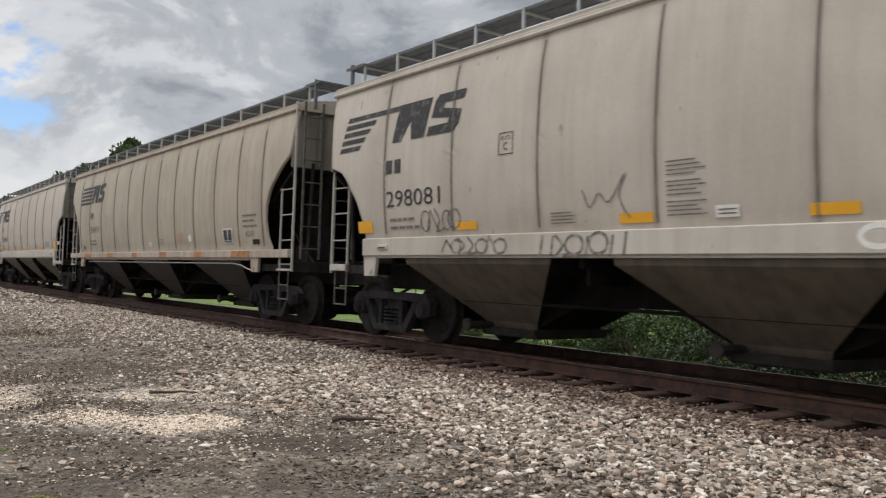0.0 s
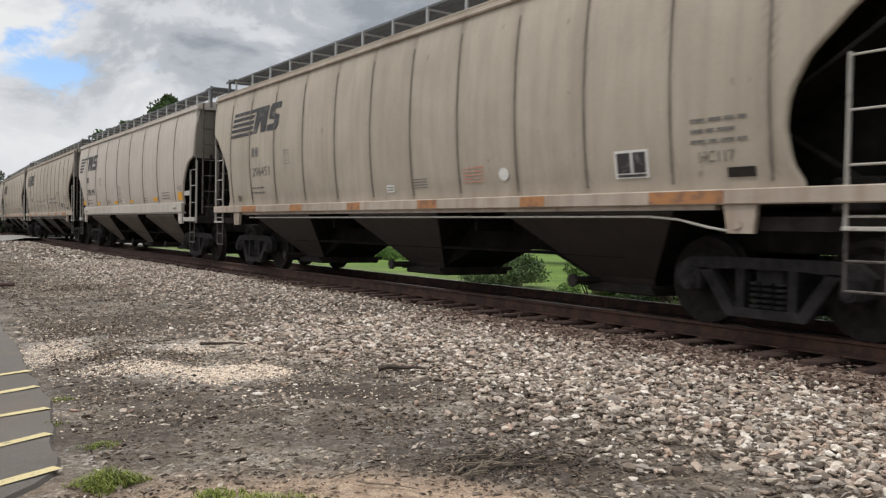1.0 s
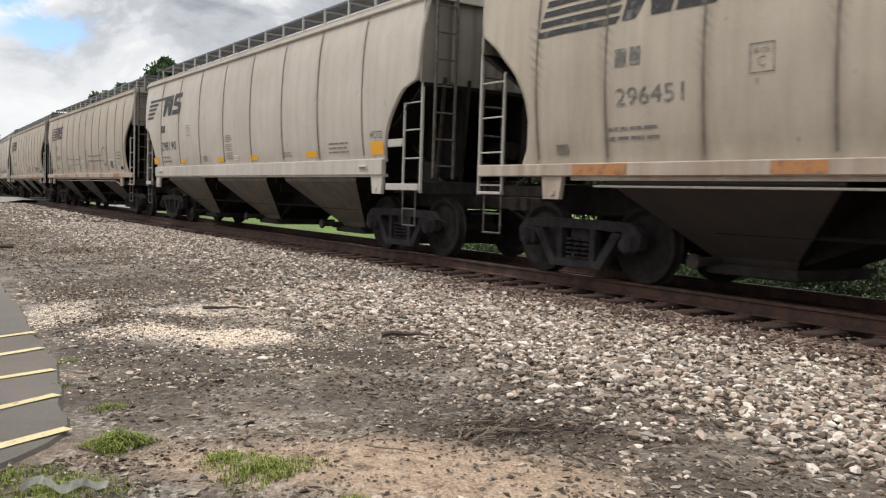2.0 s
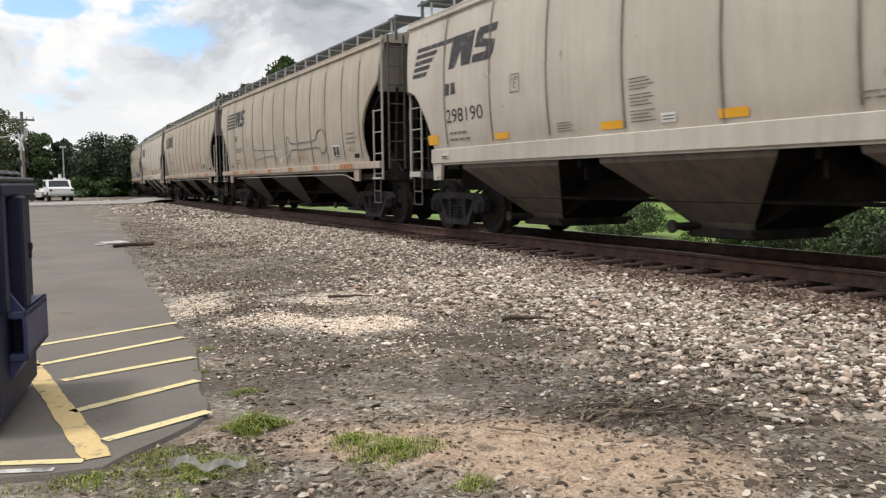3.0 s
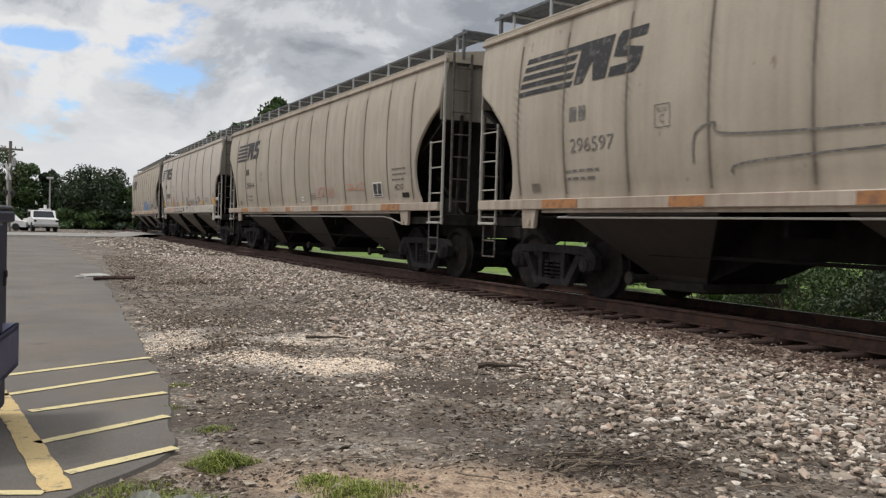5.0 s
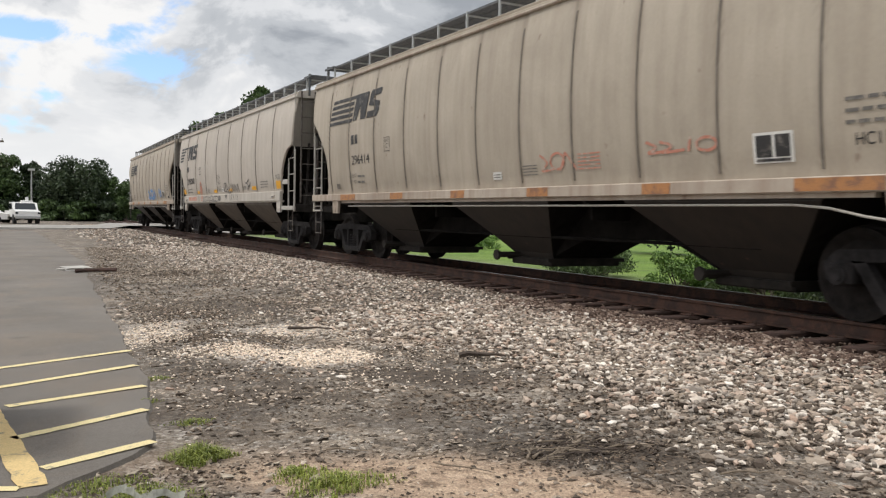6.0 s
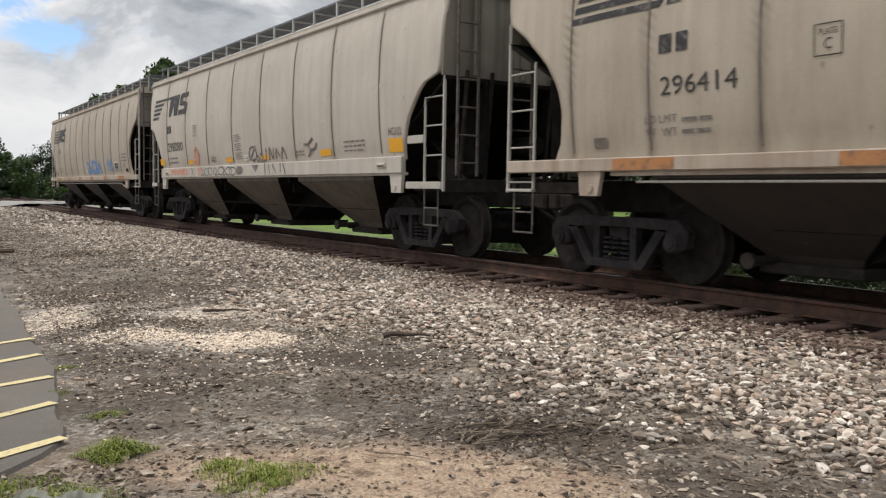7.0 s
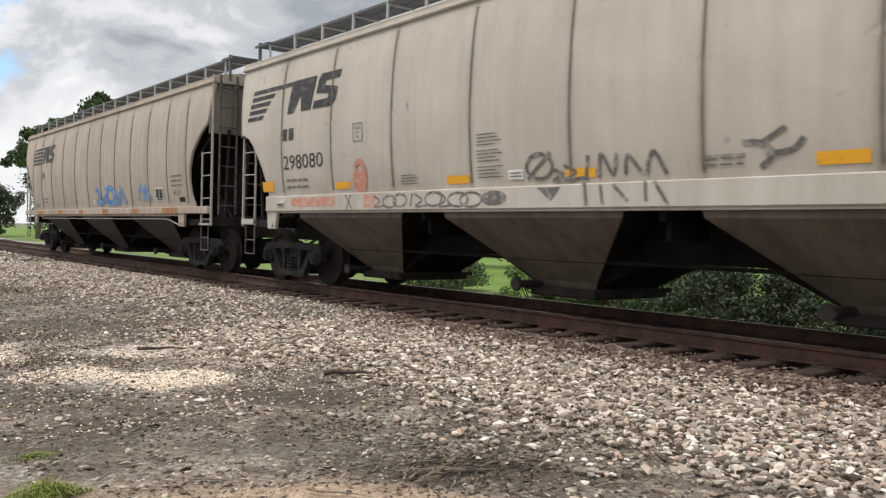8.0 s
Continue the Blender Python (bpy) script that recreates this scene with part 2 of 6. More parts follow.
# ---- mesh helpers ----
class MB:
    """Collects vertices and faces of one mesh."""

    def __init__(self):
        self.v, self.f = [], []

    def add(self, vs, fs):
        n = len(self.v)
        self.v += [tuple(p) for p in vs]
        self.f += [tuple(i + n for i in q) for q in fs]
        return self

    def box(self, lo, hi, bevel=0.0):
        (a, b, c), (d, e, f) = lo, hi
        if bevel <= 0:
            vs = [(x, y, z) for x in (a, d) for y in (b, e) for z in (c, f)]
            return self.add(vs, [(0, 1, 3, 2), (4, 6, 7, 5), (0, 4, 5, 1), (2, 3, 7, 6), (0, 2, 6, 4), (1, 5, 7, 3)])
        g = min(bevel, (d - a) / 2.01, (e - b) / 2.01, (f - c) / 2.01)
        vs = []
        for z, k in ((c, g), (c + g, 0), (f - g, 0), (f, g)):
            vs += [(a + k + g, b + k, z), (d - k - g, b + k, z), (d - k, b + k + g, z), (d - k, e - k - g, z),
                   (d - k - g, e - k, z), (a + k + g, e - k, z), (a + k, e - k - g, z), (a + k, b + k + g, z)]
        fs = [tuple(range(7, -1, -1)), tuple(range(24, 32))]
        for r in range(3):
            fs += [(r * 8 + i, r * 8 + (i + 1) % 8, r * 8 + 8 + (i + 1) % 8, r * 8 + 8 + i) for i in range(8)]
        return self.add(vs, fs)

    def tube(self, p, q, r, n=8, r2=None):
        p, q = Vector(p), Vector(q)
        d = (q - p).normalized()
        x = d.orthogonal().normalized()
        y = d.cross(x)
        vs = []
        for c, rr in ((p, r), (q, r if r2 is None else r2)):
            vs += [c + (x * math.cos(a) + y * math.sin(a)) * rr for a in (2 * math.pi * i / n for i in range(n))]
        fs = [(i, (i + 1) % n, n + (i + 1) % n, n + i) for i in range(n)] + [tuple(range(n - 1, -1, -1)), tuple(range(n, 2 * n))]
        return self.add(vs, fs)

    def prism(self, outline, place, depth):
        """A polygon (2D) pushed along depth; place maps (a, b, d) to a point."""
        n = len(outline)
        vs = [place(a, b, 0) for a, b in outline] + [place(a, b, depth) for a, b in outline]
        fs = [tuple(range(n)), tuple(range(2 * n - 1, n - 1, -1))] + [(i, n + i, n + (i + 1) % n, (i + 1) % n) for i in range(n)]
        return self.add(vs, fs)

    def mesh(self, name, smooth=False, fix=True):
        me = bpy.data.meshes.new(name)
        me.from_pydata(self.v, [], self.f)
        if fix:
            bm = bmesh.new()
            bm.from_mesh(me)
            bmesh.ops.recalc_face_normals(bm, faces=bm.faces)
            bm.to_mesh(me)
            bm.free()
        if smooth:
            me.shade_smooth()
        return me


def part(name, mb, mat, parent=None, label="", smooth=False, fix=True, at=None):
    ob = new(name, mb if isinstance(mb, bpy.types.Mesh) else mb.mesh(name, smooth, fix))
    if not ob.data.materials:
        ob.data.materials.append(mat)
    ob.parent = parent
    if at is not None:
        ob.matrix_basis = at
    return tagged(ob, label)


def thing(name, label, category, group="", at=None):
    ob = new(name)
    ob.empty_display_size = 0.3
    if at is not None:
        ob.matrix_basis = at
    return tagged(ob, label, category, group)





# ---- ground, asphalt, track ----
def smooth(a, b, x):
    t = np.clip((x - a) / (b - a), 0, 1)
    return t * t * (3 - 2 * t)


def wave(x, y, s, seed):
    """Cheap smooth noise, about -1 to 1."""
    r = np.random.RandomState(seed)
    z = np.zeros(np.shape(x))
    for i in range(6):
        a, p, k = r.uniform(0, 6.28), r.uniform(0, 6.28), s * r.uniform(0.5, 1.9)
        z += np.sin((x * math.cos(a) + y * math.sin(a)) * k + p)
    return z / 3.2


def line_x(y):
    u = np.maximum(y - BEND_FROM, 0)
    return TRACK_X + BEND * u * u / 2


def ground_z(x, y):
    d = x - line_x(y)
    bed = smooth(-4.4, -1.55, d) * (1 - smooth(1.75, 3.6, d))
    dirt = smooth(1.2, 2.2, x) * (1 - smooth(6, 9, x))
    z = -0.015 + bed * (RAIL_Z - 0.245) + dirt * 0.03
    near = np.exp(-((x - 3) ** 2 + (y - 6) ** 2) / 220.0)
    z = z + near * smooth(1.0, 1.6, x - 0.03 * y) * (0.020 * wave(x, y, 2.3, 3) + 0.008 * wave(x, y, 9, 4))
    far = smooth(14, 40, d)
    return z - 0.25 * smooth(2.6, 6, d) - far * 0.5


def asphalt_edge(y):
    return np.interp(y, [4.05, 4.2, 4.5, 4.77, 6.34, 8.02, 10.52, 17.08, 19.3, 29.35, 42.5], [0.16, 0.28, 0.66, 0.82, 1.01, 1.12, 1.25, 1.58, 1.75, 2.5, 2.7])


# bare sandy places: centre, half sizes, turn
SAND = ((1.95, 3.45, 0.48, 0.34, -38), (2.3, 3.0, 0.5, 0.34, -38), (1.6, 3.75, 0.5, 0.25, -30), (3.75, 7.7, 0.5, 0.26, -38))


def build_ground():
    xs = np.concatenate([[-1500, -700, -300, -140, -70, -35, -18], np.arange(-10, 0.4, 0.8), np.arange(0.4, 8.0, 0.075), np.arange(8.0, 13, 0.3),
                         [13.5, 15, 17, 20, 24, 30, 38, 50, 70, 110, 180, 320, 700, 1500]])
    ys = np.concatenate([[-1500, -500, -180, -70, -30, -14, -7, -3.5], np.arange(-2, 1.5, 0.3), np.arange(1.5, 14, 0.075), np.arange(14, 30, 0.3),
                         np.arange(30, 80, 1.5), np.arange(80, 160, 6), [170, 200, 260, 400, 700, 1500]])
    X, Y = np.meshgrid(xs, ys)
    Z = ground_z(X, Y)
    nx, ny = len(xs), len(ys)
    me = bpy.data.meshes.new("ground")
    idx = np.arange(nx * ny).reshape(ny, nx)
    faces = np.stack([idx[:-1, :-1], idx[:-1, 1:], idx[1:, 1:], idx[1:, :-1]], -1).reshape(-1, 4)
    me.from_pydata(np.stack([X, Y, Z], -1).reshape(-1, 3).tolist(), [], faces.tolist())
    me.shade_smooth()
    x, y = X.ravel(), Y.ravel()
    d = x - line_x(y)
    w1 = wave(x, y, 3.1, 11) * 0.5 + wave(x, y, 9.0, 12) * 0.3

    def blob(cx, cy, rx, ry, turn, soft=0.5):
        a = radians(turn)
        p, q = (x - cx) * math.cos(a) + (y - cy) * math.sin(a), -(x - cx) * math.sin(a) + (y - cy) * math.cos(a)
        return 1 - smooth(1 - soft, 1 + soft, np.sqrt((p / rx) ** 2 + (q / ry) ** 2) + 0.35 * w1)
    pale = np.clip(blob(2.45, 7.1, 0.66, 0.50, -50, 0.3) + 0.4 * blob(1.85, 7.75, 0.34, 0.5, 25) + 0.9 * blob(3.1, 8.7, 0.9, 0.42, -30) + 0.8 * blob(1.55, 9.5, 0.3, 0.75, -20, 0.5) + 0.55 * blob(3.75, 7.5, 0.6, 0.26, -38), 0, 1)
    sand = np.clip(sum(k * blob(cx, cy, 1.15 * rx, 1.25 * ry, t, 0.4) for k, (cx, cy, rx, ry, t) in zip((1.0, 0.95, 0.6, 0.5), SAND)) + 0.4 * blob(1.2, 4.1, 0.7, 0.35, -30), 0, 1)
    mud = np.clip(1.1 * blob(2.95, 6.0, 0.75, 0.34, -40) + 0.9 * blob(3.6, 10.2, 0.9, 0.3, -35) + 0.35 * blob(2.4, 4.6, 0.8, 0.25, -35) + 0.8 * blob(3.0, 11.2, 1.3, 0.6, -50) + 0.8 * blob(1.6, 5.6, 0.6, 0.5, 0) + 0.95 * blob(2.95, 3.5, 0.75, 0.3, -38) + 0.9 * blob(3.0, 2.6, 0.5, 0.3, -40) + 0.5 * blob(1.5, 6.9, 0.4, 0.9, 0), 0, 1)
    grass = smooth(4.3, 7.2, d + 0.5 * w1) * (1 - 0.35 * (np.clip(w1, -1, 1) > 0.4))
    grass = np.maximum(grass, smooth(6, 14, -x) * (y < 0))
    col = me.color_attributes.new("zones", "FLOAT_COLOR", "POINT")
    col.data.foreach_set("color", np.stack([pale, sand, mud, grass], -1).astype(np.float32).ravel())
    bal = me.attributes.new("ballast", "FLOAT", "POINT")
    bal.data.foreach_set("value", (smooth(-5.4, -3.6, d + 0.5 * w1) * (1 - smooth(2.2, 3.2, d))).astype(np.float32))
    me.materials.append(ground_material())
    tagged(new("ground", me), "grey gravelly dirt with pale and sandy patches, grass beyond the track", "ground", kind="structure")


def ground_material():
    m = Mat("gravelly_dirt", 0.95)
    z = m.attr("zones")
    s = m.split(z)
    grit = m.voronoi(34)
    gv = m.split(grit)[0]
    big = m.noise(0.9, 6, 0.6)
    fine = m.noise(60, 4, 0.7)
    dirt = m.ramp(big, (0.36, (0.060, 0.045, 0.033)), (0.46, (0.14, 0.108, 0.08)), (0.56, (0.245, 0.195, 0.145)), (0.66, (0.42, 0.335, 0.25)))
    chips = m.ramp(gv, (0.0, (0.07, 0.06, 0.05)), (0.5, (0.23, 0.205, 0.175)), (0.85, (0.40, 0.365, 0.32)), (1.0, (0.66, 0.62, 0.56)))
    c = m.mix(m.ramp(m.noise(3.5, 5, 0.7), (0.38, 0.12), (0.62, 0.8)), dirt, chips)
    bed = m.ramp(gv, (0.0, (0.04, 0.031, 0.024)), (0.5, (0.10, 0.08, 0.062)), (1.0, (0.25, 0.21, 0.17)))
    blot = m.ramp(m.noise(2.6, 6, 0.65, (1, 1, 1), 0.6), (0.47, 0.0), (0.58, 0.7))
    c = m.mix(blot, c, m.ramp(m.noise(18, 4), (0.3, (0.05, 0.037, 0.027)), (0.7, (0.13, 0.098, 0.07))))
    c = m.mix(m.attr("ballast", "Fac"), c, bed)
    c = m.mix(s[2], c, m.ramp(m.noise(14, 4), (0.3, (0.042, 0.032, 0.024)), (0.7, (0.13, 0.099, 0.073))))
    c = m.mix(s[1], c, m.ramp(m.noise(9, 6, 0.7), (0.3, (0.30, 0.205, 0.14)), (0.7, (0.55, 0.415, 0.295))))
    fleck = m.ramp(m.noise(5.5, 6, 0.72, (1, 1, 1), 0.8), (0.54, 0.0), (0.63, 0.7))
    c = m.mix(m.mix(1.0, s[1], fleck, "MULTIPLY"), c, (0.13, 0.085, 0.055))
    pale = m.mix(1.0, s[0], m.ramp(m.noise(11, 5, 0.75), (0.36, 0.0), (0.52, 1.0)), "MULTIPLY")
    c = m.mix(pale, c, m.ramp(gv, (0.0, (0.42, 0.36, 0.30)), (1.0, (0.80, 0.73, 0.65))))
    c = m.mix(m.attr("zones", "Alpha"), c, m.ramp(m.noise(0.35, 6, 0.65), (0.3, (0.075, 0.145, 0.018)), (0.7, (0.20, 0.31, 0.045))))
    c = m.mix(1.0, c, m.ramp(fine, (0.3, 0.5), (0.7, 1.4)), "MULTIPLY")
    m.color(c)
    h = m.mix(0.5, m.ramp(m.voronoi(34, "F1", "Distance"), (0.0, 1.0), (0.6, 0.0)), fine)
    m.bump(h, 0.8, 0.03)
    return m.m


def build_asphalt():
    m = Mat("worn_grey_asphalt", 0.9)
    g = m.ramp(m.voronoi(170), (0.0, 0.75), (1.0, 1.2))
    base = m.ramp(m.noise(0.5, 6, 0.6), (0.3, (0.115, 0.101, 0.087)), (0.7, (0.19, 0.170, 0.148)))
    stain = m.ramp(m.noise(1.7, 5, 0.6), (0.58, 0.0), (0.72, 0.5))
    base = m.mix(m.ramp(m.noise(0.9, 6, 0.7, (1, 1, 1), 0.7), (0.48, 0.0), (0.66, 0.55)), base, (0.20, 0.158, 0.118))
    m.color(m.mix(1.0, m.mix(stain, base, (0.07, 0.066, 0.062)), g, "MULTIPLY")).bump(m.noise(160, 3), 0.35, 0.006)
    mb = MB()
    ys = [4.06 + 0.162 * i for i in range(60)] + [13.8 + 0.6 * i for i in range(49)] + [43.5, 46, 52]
    xs = [-40, -20, -10, -5, -3, -1.5, -0.6, 0.0]
    w = len(xs) + 3
    for j, y in enumerate(ys):
        e = float(asphalt_edge(y)) + 0.02 * math.sin(y * 2.1) + 0.012 * math.sin(y * 7.7 + 1) + 0.012 * random.uniform(-1, 1)
        if y > 46:
            e = 2.0
        row = [(x, y + 0.22 * min(-x, 3) * max(0, 1 - (y - 4.06) / 9.4), 0.012) for x in xs] + [(e * 0.6, y, 0.012), (e, y, 0.008), (e + 0.05, y, -0.06)]
        mb.v += row
        if j:
            a, b = (j - 1) * w, j * w
            mb.f += [(a + i, a + i + 1, b + i + 1, b + i) for i in range(w - 1)]
    # worn front lip
    n = len(mb.v)
    mb.v += [(p[0], p[1] - 0.04, -0.06) for p in mb.v[:w]]
    mb.f += [(n + i, n + i + 1, i + 1, i) for i in range(w - 1)]
    ob = part("pavement", mb, m.m, fix=False, smooth=False)
    tagged(ob, "worn grey asphalt parking lot with a crumbled edge", "pavement", kind="structure")
    yel = worn("worn_yellow_road_paint", (0.74, 0.62, 0.33), (0.24, 0.215, 0.18), 0.36, 0.8, 16)
    old = worn("scuffed_orange_road_paint", (0.68, 0.50, 0.23), (0.22, 0.19, 0.15), 0.38, 0.8, 12)
    white = worn("flaked_white_road_paint", (0.62, 0.60, 0.56), (0.15, 0.14, 0.13), 0.47, 0.8, 9)

    def stripe(a, b, width, mat, label):
        a, b = Vector((*a, 0)), Vector((*b, 0))
        d = (b - a).normalized()
        q = Vector((-d.y, d.x, 0)) * width / 2
        mb = MB()
        k = max(4, int((b - a).length / 0.08))
        for i in range(k + 1):
            p = a + (b - a) * i / k
            e = q * (1 + random.uniform(-0.12, 0.12))
            mb.v += [tuple(p - e + Vector((0, 0, 0.017))), tuple(p + e + Vector((0, 0, 0.017)))]
            if i:
                mb.f.append((2 * i - 2, 2 * i - 1, 2 * i + 1, 2 * i))
        tagged(part("painted_line", mb, mat, fix=False), label, "road marking", "painted parking lines", "structure")
    for a, b in (((-0.25, 7.30), (1.12, 8.0)), ((-0.2, 6.5), (1.06, 7.21)), ((0.1, 5.98), (1.0, 6.33)), ((0.12, 5.12), (0.89, 5.56)), ((0.24, 4.46), (0.81, 4.76))):
        stripe(a, b, 0.08, yel, "worn pale yellow hatching line on asphalt")
    stripe((-0.1, 6.75), (0.19, 4.18), 0.13, old, "scuffed orange yellow border line on asphalt")
    stripe((-2.6, 5.25), (0.13, 4.17), 0.06, yel, "thin worn yellow line along the asphalt edge")
    stripe((-1.2, 4.55), (0.0, 4.1), 0.05, white, "flaked white paint line along the asphalt edge")


def build_track():
    rail_m = M_RAIL
    S = [-40 + 1.0 * i for i in range(66)] + [26 + 3 * i for i in range(60)]
    prof = [(-0.068, -0.172), (0.068, -0.172), (0.068, -0.158), (0.012, -0.14), (0.010, -0.045), (0.036, -0.035), (0.037, -0.008), (0.028, 0), (-0.028, 0), (-0.037, -0.008), (-0.036, -0.035), (-0.010, -0.045), (-0.012, -0.14), (-0.068, -0.158)]
    n = len(prof)
    for side in (-0.755, 0.755):
        mb, top = MB(), MB()
        for j, s in enumerate(S):
            x = float(line_x(np.array(s))) + side
            mb.v += [(x + a, s, RAIL_Z + b) for a, b in prof]
            top.v += [(x - 0.019, s, RAIL_Z + 0.0012), (x + 0.019, s, RAIL_Z + 0.0012)]
            if j:
                a, b = (j - 1) * n, j * n
                mb.f += [(a + i, a + (i + 1) % n, b + (i + 1) % n, b + i) for i in range(n)]
                top.f.append((2 * j - 2, 2 * j - 1, 2 * j + 1, 2 * j))
        r = part("rail", mb, rail_m)
        tagged(r, "rust brown steel rail with a polished top, on wooden ties", "rail", "rails of the track", "structure")
        part("running_surface", top, M_BRIGHT, r, "polished bright running surface", fix=False)
    road = tagged(new("crossties"), "dark creosoted wooden ties in ballast", "track", kind="structure")
    meshes = []
    for k in range(4):
        mb = MB().box((-1.3, -0.115, -0.17), (1.3, 0.115, 0.0), 0.014)
        mb.v = [(x + random.uniform(-.006, .006), y + random.uniform(-.006, .006), z + random.uniform(-.006, .006)) for x, y, z in mb.v]
        me = mb.mesh("tie")
        me.materials.append(M_TIE)
        meshes.append(me)
    plate = MB().box((-0.17, -0.09, 0), (0.17, 0.09, 0.014), 0.004)
    for sx in (-0.11, 0.11):
        for sy in (-0.06, 0.06):
            plate.box((sx - .012, sy - .012, 0.01), (sx + .012, sy + .012, 0.035), 0.003)
    plate_me = plate.mesh("tie_plate")
    plate_me.materials.append(M_RAIL)
    s = -8.0
    while s < 110:
        x = float(line_x(np.array(s)))
        t = part("tie", random.choice(meshes), M_TIE, road, at=pose(x + random.uniform(-.09, .09), s, RAIL_Z - 0.186, 0, 0, random.uniform(-1, 1)))
        if s < 45:
            for side in (-0.755, 0.755):
                p = part("tie_plate", plate_me, M_RAIL, t)
                p.matrix_basis = pose(side, 0, 0.0)
        s += 0.53


build_ground()
build_asphalt()
build_track()


# ---- hopper cars ----
# side profile: height over the rail, half width
PROFILE = [(1.46, 1.46), (1.7, 1.50), (2.0, 1.535), (2.3, 1.555), (2.6, 1.565), (2.9, 1.56), (3.2, 1.55), (3.5, 1.53), (3.75, 1.50), (3.95, 1.46), (4.06, 1.44)]


def side_w(z):
    return float(np.interp(z, [p[0] for p in PROFILE], [p[1] for p in PROFILE]))


class Kind:
    """The measures of one kind of hopper car."""

    def __init__(self, half, cut, top, ribs, sill, hop, truck, length):
        self.half, self.cut, self.top, self.ribs, self.sill, self.hop, self.truck, self.length = half, cut, top, ribs, sill, hop, truck, length

    def end_u(self, z):
        return float(np.interp(z, [c[0] for c in self.cut], [c[1] for c in self.cut]))


KIND_A = Kind(8.02, [(1.4, 6.93), (1.55, 6.93), (1.84, 7.0), (2.13, 7.14), (2.34, 7.32), (2.52, 7.48), (2.70, 7.70), (2.76, 8.02), (4.1, 8.14)], 8.18,
              [6.31, 4.55, 2.78, 0.94, -0.86, -2.66, -4.40, -6.20], (1.25, 1.53), (4.22, 1.7), 6.78, LEN_A)
KIND_B = Kind(8.70, [(1.3, 7.82), (1.47, 7.76), (1.6, 7.67), (1.97, 7.62), (2.26, 7.68), (2.62, 7.91), (2.76, 8.1), (2.91, 8.24), (3.12, 8.55), (3.2, 8.68), (4.1, 8.78)], 8.8,
              [7.45, 6.2, 4.78, 3.3, 1.86, 0.48, -0.85, -2.18, -3.54, -4.88, -6.22, -7.45], (1.22, 1.38), (4.7, 1.6), 7.12, LEN_B)


def side_point(kind, sx, u, z, proud=0.0):
    """A point on the side sheet; panels bow a little between the seams."""
    ribs = sorted(kind.ribs + [-kind.half, kind.half])
    bow = 0.0
    for a, b in zip(ribs, ribs[1:]):
        if a <= u <= b:
            h = (b - a) / 2
            bow = 0.022 * (1 - ((u - a - h) / h) ** 2)
    mid = max(0.0, 1 - abs(z - 2.6) / 1.5)
    return (sx * (side_w(z) + bow * mid + proud), u, z)


